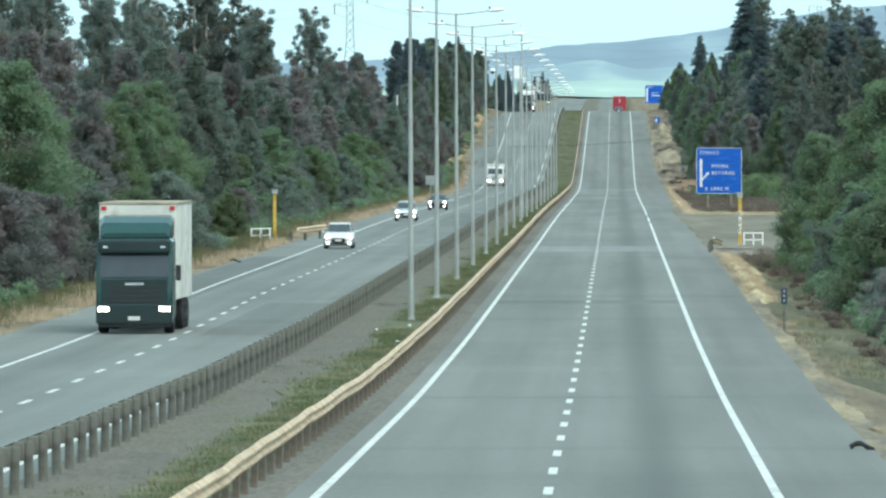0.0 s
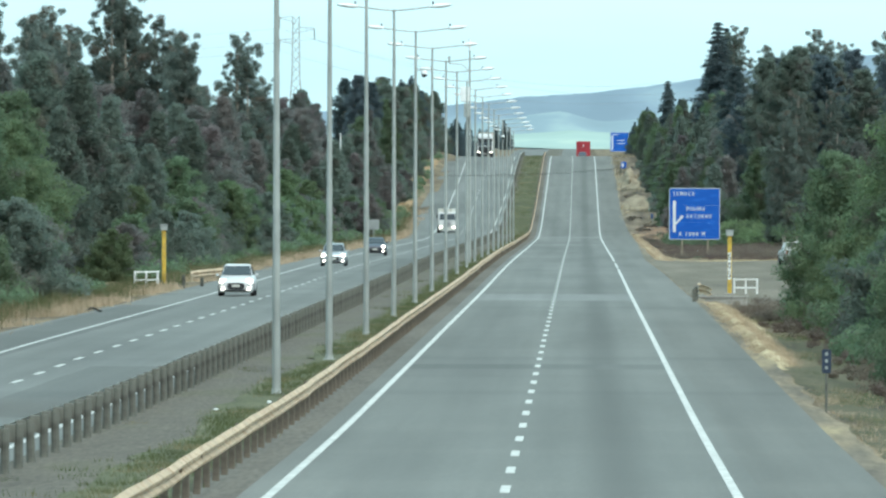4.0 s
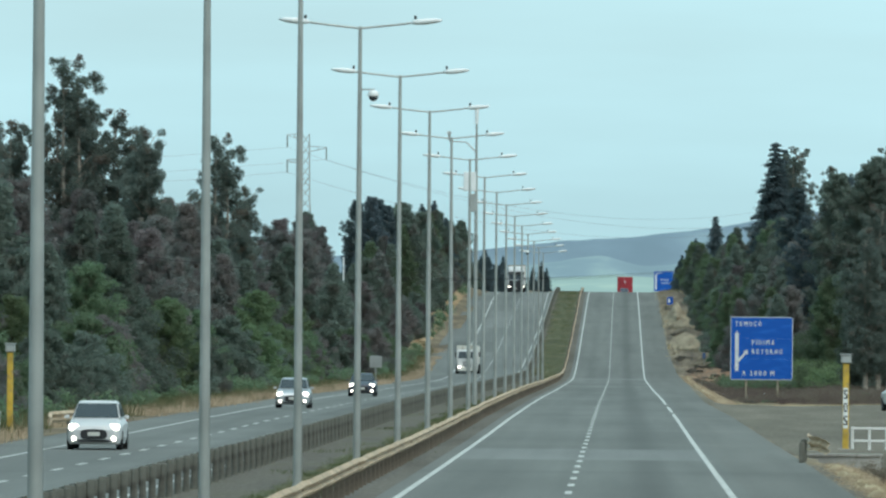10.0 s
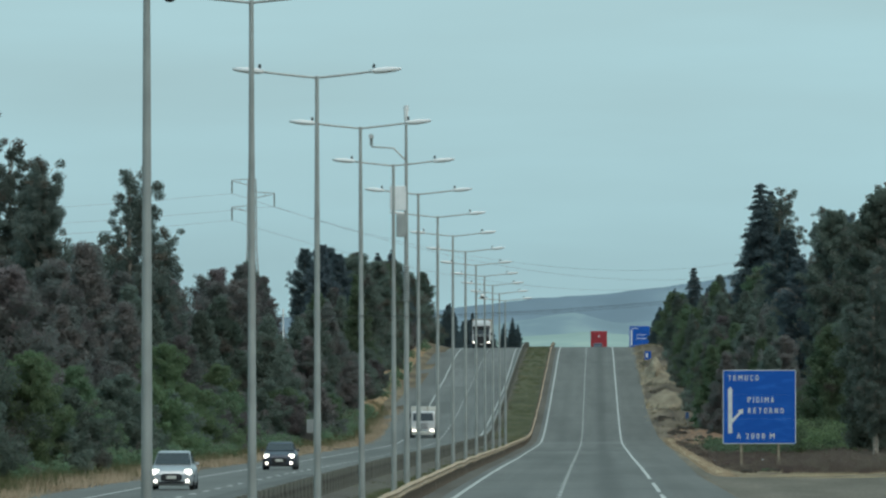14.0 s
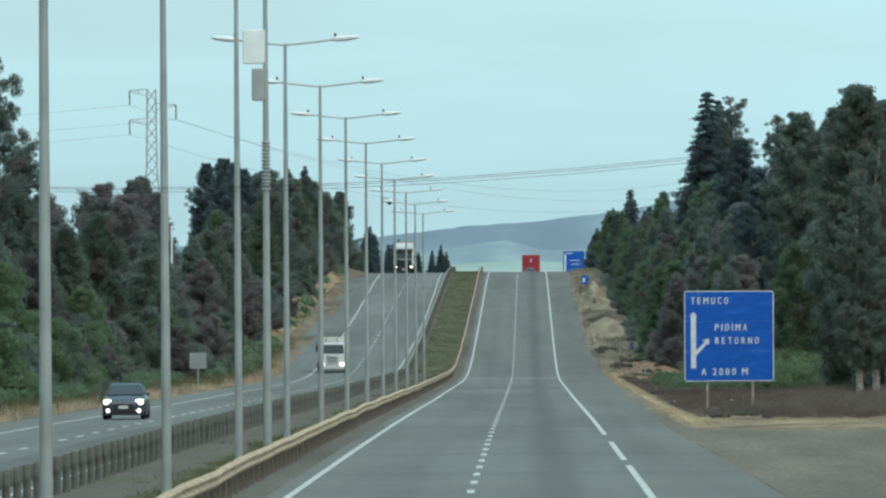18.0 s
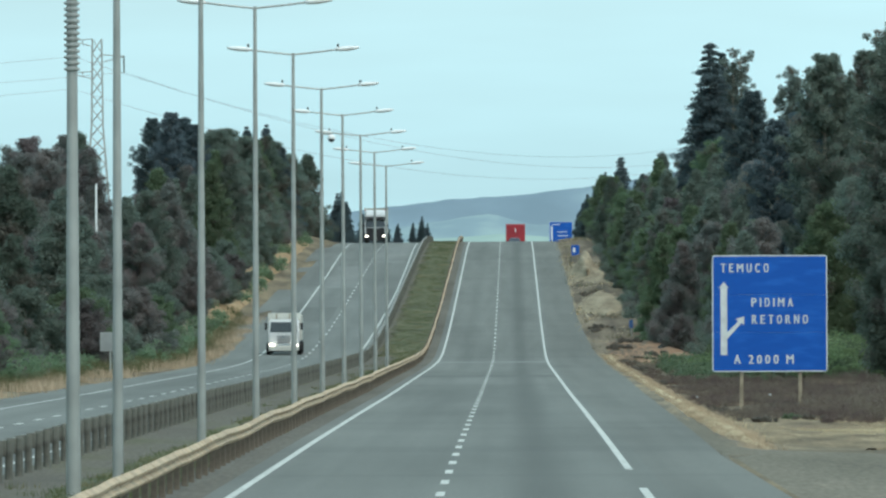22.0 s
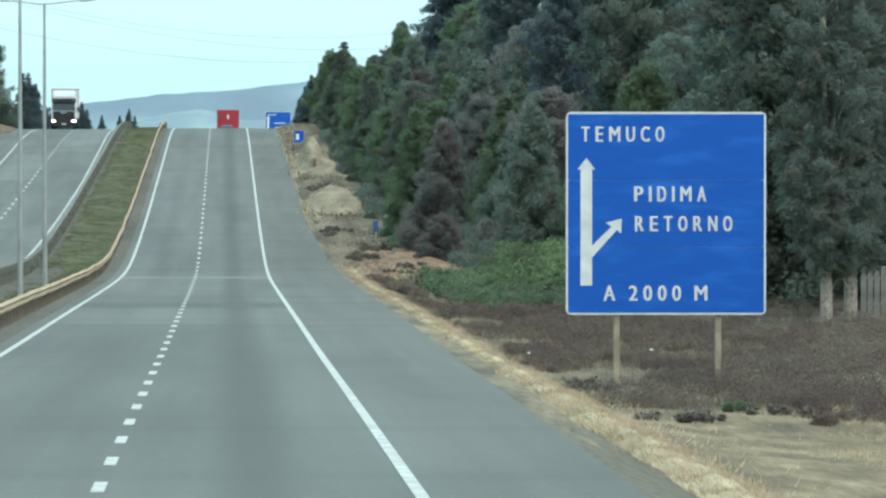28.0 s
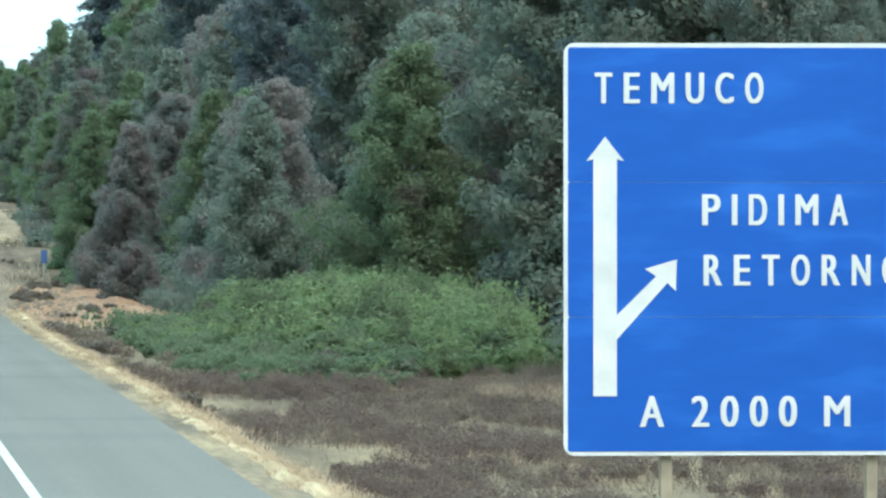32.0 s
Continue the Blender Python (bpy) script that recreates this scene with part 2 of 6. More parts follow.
CUT = earth("cut_bank", [(0.3, (0.2, 0.13, 0.07)), (0.5, (0.33, 0.22, 0.12)), (0.7, (0.42, 0.31, 0.18))], 0.5, 6)
TAN = earth("tan_earth", [(0.3, (0.19, 0.145, 0.095)), (0.5, (0.28, 0.225, 0.15)), (0.75, (0.4, 0.335, 0.235))], 0.9, 8, stretch=(1, 0.12, 1))
BARK = plain("bark", (0.16, 0.13, 0.1), 0.9, 0, 0.3, 5)
PALE_BARK = plain("pale_bark", (0.34, 0.3, 0.25), 0.85, 0, 0.25, 5)
LEAF_GREEN = leafy("leaf_green", (0.122, 0.175, 0.105), (0.164, 0.233, 0.140), (0.235, 0.308, 0.188), (0.184, 0.171, 0.140), 0.1)
LEAF_DARK = leafy("leaf_dark", (0.130, 0.164, 0.135), (0.174, 0.217, 0.179), (0.237, 0.282, 0.237), (0.198, 0.193, 0.168), 0.16)
LEAF_BROWN = leafy("leaf_brown", (0.162, 0.150, 0.143), (0.222, 0.201, 0.190), (0.312, 0.270, 0.262), (0.183, 0.201, 0.183), 0.35)
LEAF_GREY = leafy("leaf_grey", (0.122, 0.163, 0.133), (0.166, 0.217, 0.176), (0.222, 0.282, 0.231), (0.181, 0.170, 0.137), 0.3)
LEAF_RUST = leafy("leaf_rust", (0.165, 0.139, 0.138), (0.226, 0.190, 0.189), (0.288, 0.243, 0.240), (0.182, 0.193, 0.176), 0.35)
LEAF_GUM = leafy("leaf_gum", (0.127, 0.157, 0.136), (0.171, 0.208, 0.181), (0.234, 0.271, 0.236), (0.189, 0.164, 0.133), 0.12)
LEAF_LIGHT = leafy("leaf_light", (0.129, 0.184, 0.102), (0.172, 0.240, 0.131), (0.249, 0.321, 0.177))
LEAF_PINE = leafy("leaf_pine", (0.087, 0.121, 0.135), (0.121, 0.161, 0.174), (0.172, 0.211, 0.223))
LEAF_FERN = leafy("leaf_fern", (0.110, 0.186, 0.088), (0.209, 0.311, 0.154), (0.396, 0.508, 0.275), (0.121, 0.164, 0.094), 0.32)
SHRUB_BROWN = leafy("shrub_brown", (0.103, 0.073, 0.064), (0.141, 0.103, 0.089), (0.171, 0.128, 0.110), (0.188, 0.154, 0.122), 0.35, 0.45)
BURNT = leafy("burnt_scrub", (0.07, 0.06, 0.052), (0.105, 0.09, 0.076), (0.15, 0.128, 0.105), None, 0, 0.1)
STRAW = leafy("straw", (0.371, 0.288, 0.188), (0.511, 0.409, 0.276), (0.690, 0.568, 0.410), (0.345, 0.274, 0.174), 0.3, 0.1)
GRASS = leafy("grass", (0.06, 0.078, 0.032), (0.088, 0.108, 0.045), (0.125, 0.142, 0.06), (0.2, 0.175, 0.095), 0.25, 0.2)
GALV = plain("galvanised", (0.4, 0.42, 0.4), 0.5, 0.35, 0.12, 1.2)
POLE_GREY = plain("pole_grey", (0.36, 0.38, 0.355), 0.55, 0.2, 0.14, 0.8)
RAIL_CREAM = plain("rail_cream", (0.53, 0.395, 0.255), 0.7, 0.0, 0.16, 0.8, grime=(0.34, 0.2, 0.1))
RAIL_GREY = plain("rail_grey", (0.35, 0.36, 0.33), 0.7, 0.0, 0.15, 1.4, grime=(0.25, 0.245, 0.21))
POST_WOOD = plain("post_wood", (0.15, 0.15, 0.125), 0.9, 0, 0.25, 3)
POST_RUST = plain("post_rust", (0.2, 0.158, 0.118), 0.85, 0.1, 0.3, 2.5, grime=(0.14, 0.115, 0.09))


def sign_face(name, c, pale):
    """Blue reflective sheet with pale, wiped-looking weather streaks."""
    m, nt, b = nodes_of(name)
    n1 = tex(nt, "ShaderNodeTexNoise", 0.9, 4, stretch=(0.8, 1, 3.2))
    n2 = tex(nt, "ShaderNodeTexNoise", 3.0, 5, stretch=(0.6, 1, 2.0))
    col = mix(nt, ramp(nt, n1.outputs["Fac"], [(0.5, (0, 0, 0)), (0.72, (1, 1, 1))]), c, pale)
    col = mix(nt, 0.5, col, ramp(nt, n2.outputs["Fac"], [(0.3, (0.86, 0.88, 0.9)), (0.7, (1.1, 1.08, 1.06))]), "MULTIPLY")
    nt.links.new(col, b.inputs["Base Color"])
    b.inputs["Roughness"].default_value = 0.45
    b.inputs["Specular IOR Level"].default_value = 0.3
    return m


SIGN_BLUE = sign_face("sign_blue", (0.0013, 0.081, 0.395), (0.01, 0.118, 0.49))
SIGN_LEGEND = plain("sign_legend", (0.62, 0.65, 0.64), 0.5, 0, 0.1, 2)
SIGN_WHITE = plain("sign_white", (0.78, 0.8, 0.78), 0.5, 0, 0.06, 2)
SIGN_BACK = plain("sign_back", (0.34, 0.36, 0.35), 0.5, 0.4, 0.1, 1)
LEG_WOOD = plain("leg_wood", (0.33, 0.28, 0.2), 0.85, 0, 0.22, 2.2)
YELLOW = plain("yellow_paint", (0.62, 0.4, 0.05), 0.6, 0, 0.18, 2.5, grime=(0.35, 0.25, 0.1))
WHITE = plain("white_paint", (0.76, 0.76, 0.73), 0.6, 0, 0.08, 2.5)
BLACK = plain("black_plastic", (0.02, 0.02, 0.022), 0.6, 0, 0.2, 4)
RUBBER = plain("rubber", (0.018, 0.018, 0.018), 0.9, 0, 0.2, 6)
RIM = plain("rim", (0.45, 0.46, 0.47), 0.35, 0.8, 0.1, 4)
CHROME = plain("chrome", (0.6, 0.61, 0.62), 0.2, 0.9, 0.08, 3)
CAR_WHITE = plain("car_white", (0.58, 0.59, 0.58), 0.3, 0, 0.05, 1.2)
CAR_SILVER = plain("car_silver", (0.5, 0.52, 0.53), 0.3, 0.5, 0.05, 1.2)
CAR_DARK = plain("car_dark", (0.06, 0.07, 0.09), 0.3, 0.3, 0.08, 1.2)
TRUCK_GREEN = plain("truck_green", (0.01, 0.05, 0.047), 0.22, 0, 0.12, 1)
DARK_GREEN = plain("dark_green", (0.008, 0.022, 0.022), 0.35, 0, 0.15, 1)
TRUCK_RED = plain("truck_red", (0.33, 0.02, 0.03), 0.4, 0, 0.1, 0.8)
BOX_WHITE = plain("box_white", (0.62, 0.62, 0.56), 0.6, 0, 0.12, 0.6, grime=(0.42, 0.41, 0.35))
GLASS = plain("dark_glass", (0.03, 0.036, 0.04), 0.08, 0, 0.1, 1, spec=0.7)
HEADLAMP = lamp_mat("headlamp_lit", (1.0, 0.92, 0.78), 5.0)
HEADLAMP_OFF = plain("headlamp_glass", (0.6, 0.62, 0.62), 0.1, 0.3, 0.05, 3)
RED_LENS = plain("red_lens", (0.5, 0.02, 0.02), 0.25, 0, 0.1, 3)
CONCRETE = plain("concrete", (0.34, 0.33, 0.3), 0.9, 0, 0.16, 1.5, grime=(0.22, 0.21, 0.18))
SLAT_GREY = plain("slat_grey", (0.2, 0.2, 0.18), 0.9, 0, 0.18, 2.0, grime=(0.14, 0.13, 0.11))
WIRE = plain("wire", (0.22, 0.23, 0.24), 0.6, 0.5, 0.05, 1)


# ---- mesh tools ----
class Shape:
    """Collects the points and faces of one mesh."""

    def __init__(self):
        self.v, self.f = [], []

    def add(self, pts, faces):
        n = len(self.v)
        self.v += [tuple(p) for p in pts]
        self.f += [tuple(i + n for i in f) for f in faces]
        return self

    def box(self, c, s, rz=0.0, bevel=0.0, rx=0.0, taper=1.0):
        x, y, z = (v / 2 for v in s)
        k = min(bevel, x * 0.45, y * 0.45)
        if k > 0:
            ring = [(x - k, -y), (x, -y + k), (x, y - k), (x - k, y), (-x + k, y), (-x, y - k), (-x, -y + k), (-x + k, -y)]
        else:
            ring = [(x, -y), (x, y), (-x, y), (-x, -y)]
        n = len(ring)
        lev = [(-z, 1.0), (z, taper)] if k <= 0 else [(-z, 1 - k / max(x, y)), (-z + k, 1), (z - k, taper), (z, taper * (1 - k / max(x, y)))]
        pts = [(px * t, py * t, h) for h, t in lev for px, py in ring]
        faces = [tuple(range(n))[::-1], tuple(range(n * (len(lev) - 1), n * len(lev)))]
        for j in range(len(lev) - 1):
            faces += [(j * n + i, j * n + (i + 1) % n, (j + 1) * n + (i + 1) % n, (j + 1) * n + i) for i in range(n)]
        m = pose(*c, math.degrees(rx), 0, math.degrees(rz))
        return self.add([m @ Vector(p) for p in pts], faces)

    def tube(self, a, b, r0, r1=None, n=8):
        a, b = Vector(a), Vector(b)
        r1 = r0 if r1 is None else r1
        q = (b - a).to_track_quat("Z", "Y").to_matrix()
        pts = [p + q @ Vector((r * math.cos(k * math.tau / n), r * math.sin(k * math.tau / n), 0)) for p, r in ((a, r0), (b, r1)) for k in range(n)]
        faces = [(k, (k + 1) % n, n + (k + 1) % n, n + k) for k in range(n)] + [tuple(range(n))[::-1], tuple(range(n, 2 * n))]
        return self.add(pts, faces)

    def loft(self, rings, caps=True):
        n = len(rings[0])
        faces = [(j * n + i, j * n + (i + 1) % n, (j + 1) * n + (i + 1) % n, (j + 1) * n + i) for j in range(len(rings) - 1) for i in range(n)]
        if caps:
            faces += [tuple(range(n))[::-1], tuple(range(n * (len(rings) - 1), n * len(rings)))]
        return self.add([p for r in rings for p in r], faces)

    def mesh(self, name, material, smooth=False):
        me = bpy.data.meshes.new(name)
        me.from_pydata(self.v, [], self.f)
        me.materials.append(material)
        if smooth:
            me.polygons.foreach_set("use_smooth", [True] * len(me.polygons))
        me.update()
        return me


def part(name, shape, material, parent=None, label="", smooth=False, at=None):
    ob = new(name, shape if isinstance(shape, bpy.types.Mesh) else shape.mesh(name, material, smooth))
    if at is not None:
        ob.matrix_basis = at
    if parent is not None:
        ob.parent = parent
    if label:
        ob["label"] = label
    return ob


def thing(name, label, category, at=None, group="", kind=""):
    ob = tagged(new(name), label, category, group, kind)
    if at is not None:
        ob.matrix_basis = at
    return ob


# ---- the lie of the land ----
KNOTS = [(-120, -1.6), (0, -3.75), (60, -4.85), (120, -5.76), (180, -6.58), (240, -7.09), (300, -7.42), (360, -7.72), (420, -8.05), (480, -8.35), (540, -8.6),
         (600, -8.9), (660, -9.24), (720, -9.63), (780, -10.05), (840, -10.40), (900, -10.77), (940, -11.0), (970, -11.13), (995, -11.12), (1020, -10.85),
         (1050, -10.25), (1100, -9.06), (1200, -6.28), (1300, -3.44), (1330, -2.75), (1360, -2.3), (1390, -2.1), (1420, -2.2), (1460, -2.7), (1550, -4.2), (1700, -5.2),
         (2000, -4.8), (2200, -3.0), (2400, -1.3), (2600, -0.5), (3000, 0.0), (4900, 0.0)]
KY, KZ = [k[0] for k in KNOTS], [k[1] for k in KNOTS]


def road_z(y):
    """Height of the carriageways, rounded off between the knots."""
    return float(np.mean(np.interp([y - 12, y - 6, y, y + 6, y + 12], KY, KZ)))


def edge_x(y):
    """Outer edge of the paved shoulder."""
    return float(np.interp(y, [100, 250, 420, 560, 640, 720, 850, 980, 1100, 1400], [5.6, 5.95, 6.2, 6.0, 5.7, 6.1, 6.75, 7.1, 6.4, 6.2]))


def side(x, y):
    """Height of the ground beside the road over the carriageway's."""
    if x > 6:
        d = x - edge_x(y)
        hollow = float(np.interp(y, [-100, 300, 430, 470, 640, 690, 820, 960, 1040, 1120, 1360, 1450, 1700], [-0.35, -0.35, -0.4, -0.12, -0.1, -0.6, -0.65, -0.5, 0.0, 0.5, 0.5, 0.3, 0.0]))
        h = hollow * min(1.0, max(0.0, d) / 2.4)
        return h + 0.6 * float(np.interp(x, [14, 40], [0, 1])) + 0.02 * (x - 60 if x > 60 else 0)
    if x < -18.4:
        d = max(0.0, -18.4 - x - float(np.interp(y, [1000, 1070, 1330, 1450], [0, 1.9, 1.9, 0])))
        rise = float(np.interp(y, [-100, 300, 500, 1000, 1100, 1200, 1350, 1450, 1700], [-0.1, -0.05, 0.0, 0.3, 1.5, 2.0, 1.2, 0.5, 0.2]))
        return rise * min(1.0, d / 3.0) + 0.9 * float(np.interp(d, [6, 60], [0, 1])) + 0.02 * (d - 60 if d > 60 else 0)
    return -0.5 if -18.3 < x < 5.4 else 0.0


def ground_z(x, y):
    fade = float(np.interp(max(abs(x + 5) - 14, 0), [0, 2, 40], [0, 0.35, 1.0]))
    bumps = fade * 0.5 * noise.noise((x * 0.08, y * 0.05, 3.0)) + min(1, fade * 3) * 0.08 * noise.noise((x * 0.7, y * 0.5, 1.0))
    return road_z(y) + side(x, y) - 0.06 + bumps


def strip(name, x0, x1, ya, yb, lift, material, step=8.0, thick=0.0, parent=None, label="", cols=1):
    """A ribbon along the road between two offsets (numbers or functions of y)."""
    s = Shape()
    n = max(1, int(round((yb - ya) / step)))
    fa = x0 if callable(x0) else (lambda y: x0)
    fb = x1 if callable(x1) else (lambda y: x1)
    pts = []
    for i in range(n + 1):
        y = ya + (yb - ya) * i / n
        z = road_z(y) + (lift(y) if callable(lift) else lift)
        for c in range(cols + 1):
            pts.append((fa(y) + (fb(y) - fa(y)) * c / cols, y, z))
        if thick:
            pts += [(fb(y), y, z - thick), (fa(y), y, z - thick)]
    w = cols + 1 + (2 if thick else 0)
    faces = []
    for i in range(n):
        for c in range(w if thick else cols):
            a, b = i * w + c, i * w + (c + 1) % w
            faces.append((a, b, b + w, a + w))
    s.add(pts, faces)
    return part(name, s, material, parent, label)


# one sheet of ground to the horizon, finer beside the road
gx = [-2500, -1200, -600, -300, -150, -90, -60, -45, -36, -30, -26, -23, -21, -19.6, -18.45, -18.0, 5.0, 5.5, 6.4, 7.2, 8.2, 9.5, 11, 13, 16, 20, 25, 32, 45, 70, 130, 260, 600, 1200, 2500]
gy = list(range(-304, -16, 72)) + list(range(-16, 1480, 8)) + list(range(1480, 2904, 8))[::2] + list(range(2920, 4901, 220))
gs = Shape()
gs.add([(x, y, ground_z(x, y)) for y in gy for x in gx],
       [(j * len(gx) + i, j * len(gx) + i + 1, (j + 1) * len(gx) + i + 1, (j + 1) * len(gx) + i) for j in range(len(gy) - 1) for i in range(len(gx) - 1)])
ground = tagged(part("ground", gs, SOIL, smooth=True), "rough earth and dry scrub ground beside the highway", "ground", kind="structure")

OPP = -0.06


def opp_inner(y):
    return float(np.interp(y, [980, 1083, 1166, 1264, 1356], [-9.36, -9.1, -8.95, -9.1, -9.36]))


def opp_dash(y):
    return float(np.interp(y, [100, 175, 250, 310, 530, 800, 1070, 1340], [-12.3, -12.45, -12.75, -13.2, -13.3, -13.0, -12.65, -12.95]))


def opp_outer(y):
    return float(np.interp(y, [100, 210, 250, 330, 600, 1070, 1205, 1352], [-15.3, -15.5, -15.7, -16.1, -16.35, -15.9, -16.2, -16.8]))


def left_line(y):
    return -3.5


road = tagged(strip("road", -3.95, 3.9, -200, 2904, 0.03, ASPHALT, thick=0.3), "worn grey asphalt carriageway climbing to a crest", "road", kind="structure")
shoulder = tagged(strip("road_shoulder", 3.9, edge_x, -200, 2000, 0.026, SHOULDER, thick=0.3), "darker paved shoulder with a ragged outer edge", "shoulder", kind="structure")
road_opp = tagged(strip("road_opposite", lambda y: -18.5 - float(np.interp(y, [1000, 1070, 1330, 1450], [0, 1.8, 1.8, 0])), -8.6, -200, 2904, OPP, ASPHALT_OLD, thick=0.3), "grey asphalt carriageway for oncoming traffic", "road", kind="structure")
inner = tagged(strip("inner_shoulder", -4.75, -3.95, -200, 2904, 0.027, INNER, thick=0.3), "stained, sandy inner shoulder under the guardrail", "shoulder", kind="structure")
median = tagged(strip("median_strip", -8.55, -4.75, -200, 2904, 0.02, MEDIAN_GRASS, thick=0.2, cols=3), "median of gravelly soil with patchy green grass", "median", kind="structure")
tagged(strip("median_grass", lambda y: -6.55 - 0.55 * noise.noise((y * 0.045, 8, 0)) - 0.35 * noise.noise((y * 0.31, 3, 0)) - float(np.interp(y, [985, 1040], [0, 1.0])), -4.86, -104, 1420, 0.045, GREEN_GROUND, 2.0), "band of green grass along the guardrail on the median", "grass", kind="structure")
for ya, yb in ((-104, 444), (690, 1400)):
    tagged(strip("gravel_verge", lambda y: edge_x(y) - 0.1, lambda y: edge_x(y) + 0.5 + 0.35 * noise.noise((y * 0.31, 2.0, 0)), ya, yb, lambda y: float(np.interp(y, [444, 690, 725], [0.005, -0.25, 0.005])), VERGE_EARTH, 4.0), "loose brown gravel along the shoulder", "gravel", kind="structure")

# markings
for nm, xa, xb, base, lift in (("edge_line_left", lambda y: left_line(y) - 0.075, lambda y: left_line(y) + 0.075, road, 0.036), ("edge_line_opposite_inner", lambda y: opp_inner(y) - 0.075, lambda y: opp_inner(y) + 0.075, road_opp, OPP + 0.006), ("edge_line_opposite_outer", lambda y: opp_outer(y) - 0.075, lambda y: opp_outer(y) + 0.075, road_opp, OPP + 0.006)):
    strip(nm, xa, xb, -104, 1896, lift, PAINT, 8.0, 0, base)
strip("edge_line_right", 3.42, 3.57, -104, 568, 0.036, PAINT, 8.0, 0, road)
strip("edge_line_right", 3.42, 3.57, 576, 608, 0.036, PAINT, 8.0, 0, road)
strip("edge_line_right", 3.42, 3.57, 624, 1896, 0.036, PAINT, 8.0, 0, road)
# mended stretches and joints in the asphalt, and a painted mirage band
for nm, xa, xb, ya, yb, mat in (("asphalt_patch", -12.7, -9.5, 1262, 1392, ASPHALT_PALE), ("asphalt_patch", -18.0, -13.2, 1092, 1128, ASPHALT_DARK), ("asphalt_patch", -15.9, -12.9, 1180, 1250, ASPHALT_PALE), ("asphalt_patch", -12.2, -9.6, 250, 300, ASPHALT_DARK), ("asphalt_patch", -18.2, -15.6, 300, 420, ASPHALT_DARK), ("asphalt_patch", -12.2, -9.6, 560, 660, ASPHALT_DARK)):
    strip(nm, lambda y, a=xa: a + 0.1 * noise.noise((y * 0.3, a, 0)), lambda y, b=xb: b + 0.1 * noise.noise((y * 0.3, b, 0)), ya, yb, OPP + 0.003, mat, 4.0, 0, road_opp)
# last entry is no joint: a pale strip painting the mirage at the dip
for ya, yb, mat in ((179.6, 180.3, ASPHALT_DARK), (294, 300, ASPHALT_DARK), (430, 452, ASPHALT_PALE), (860, 872, ASPHALT_DARK), (968, 975, MIRAGE_PALE)):
    strip("asphalt_joint", -3.42, 3.42, ya, yb, 0.033, mat, 4.0, 0, road)
dash_mesh = Shape().box((0, 0, 0), (0.15, 3.2, 0.006)).mesh("lane_dash", PAINT)
for fx, base, lift, n0 in ((lambda y: 0.0, road, 0.036, 325.5), (opp_dash, road_opp, OPP + 0.006, 375.0)):
    for k in range(-26, 118):
        y = n0 + 9.28 * k
        tilt = math.degrees(math.atan2(road_z(y + 2) - road_z(y - 2), 4))
        part("lane_dash", dash_mesh, PAINT, base, at=pose(fx(y), y, road_z(y) + lift, tilt))


# ---- guardrails ----
def wobble(y, seed, size):
    return size * (noise.noise((y * 0.06, seed, 0.0)) + 0.5 * noise.noise((y * 0.22, seed, 5.0)))


W_BEAM = [(0.0, 0.155), (0.028, 0.125), (0.078, 0.09), (0.078, 0.06), (0.01, 0.012), (0.01, -0.012), (0.078, -0.06), (0.078, -0.09), (0.028, -0.125), (0.0, -0.155),
          (-0.006, -0.155), (0.022, -0.125), (0.07, -0.09), (0.07, -0.06), (0.002, -0.012), (0.002, 0.012), (0.07, 0.06), (0.07, 0.09), (0.022, 0.125), (-0.006, 0.155)]


def guardrail(name, x, face, label, beam_mat, post_mat, ya, yb, step, seed, dent, post_size, gap=0.0, wooden=False):
    ob = thing(name, label, "guardrail", pose(x, ya, road_z(ya)))
    inv = Matrix.Translation((-x, -ya, -road_z(ya)))
    y = ya
    while y < yb - 1:
        rings = []
        for i in range(9):
            yy = min(y + 12 * i / 8, yb)
            cz, cx = road_z(yy) + 0.58 + wobble(yy, seed, dent), x + face * (post_size[0] * 0.55 + gap) + wobble(yy, seed + 9, dent)
            rings.append([inv @ Vector((cx + face * px, yy, cz + pz)) for px, pz in W_BEAM])
        part("beam", Shape().loft(rings), beam_mat, ob)
        y += 12
    post = (Shape().tube((0, 0, -0.3), (0, 0, 0.76), post_size[0] * 0.56, post_size[0] * 0.53, 10) if wooden else Shape().box((0, 0, 0.2), (*post_size, 1.0), 0, 0.015)).mesh("post", post_mat)
    block = Shape().box((face * (post_size[0] * 0.5 + gap * 0.5), 0, 0.6), (gap + 0.02, 0.13, 0.3), 0, 0.01).mesh("spacer_block", post_mat)
    rest = Shape()
    n, y = 0, ya + 0.6
    while y < yb:
        dx, lean = wobble(y, seed + 9, dent) * 0.6, noise.noise((y * 3.1, seed, 2.0))
        if n < 290:
            p = part("post", post, post_mat, ob, at=inv @ pose(x + dx, y, road_z(y), lean * 4.5, lean * 6.0, lean * 9))
            if wooden:
                part("spacer_block", block, post_mat, ob, at=inv @ pose(x + dx, y, road_z(y), lean * 4.5, lean * 6.0, lean * 9))
        else:
            rest.box(inv @ Vector((x + dx, y, road_z(y) + 0.2)), (*post_size, 1.0))
        n, y = n + 1, y + step
    if rest.v:
        tagged(part("post_row", rest, post_mat, ob), kind="stuff")
    return ob


guardrail("guardrail", -4.62, 1, "cream painted, rusty and dented steel guardrail along the median", RAIL_CREAM, POST_RUST, 92, 1412, 3.05, 3.0, 0.05, (0.11, 0.13))
guardrail("guardrail", -8.15, -1, "grey steel guardrail on weathered posts, seen from behind", RAIL_GREY, POST_WOOD, 92, 1412, 3.05, 11.0, 0.03, (0.14, 0.14), 0.17, True)


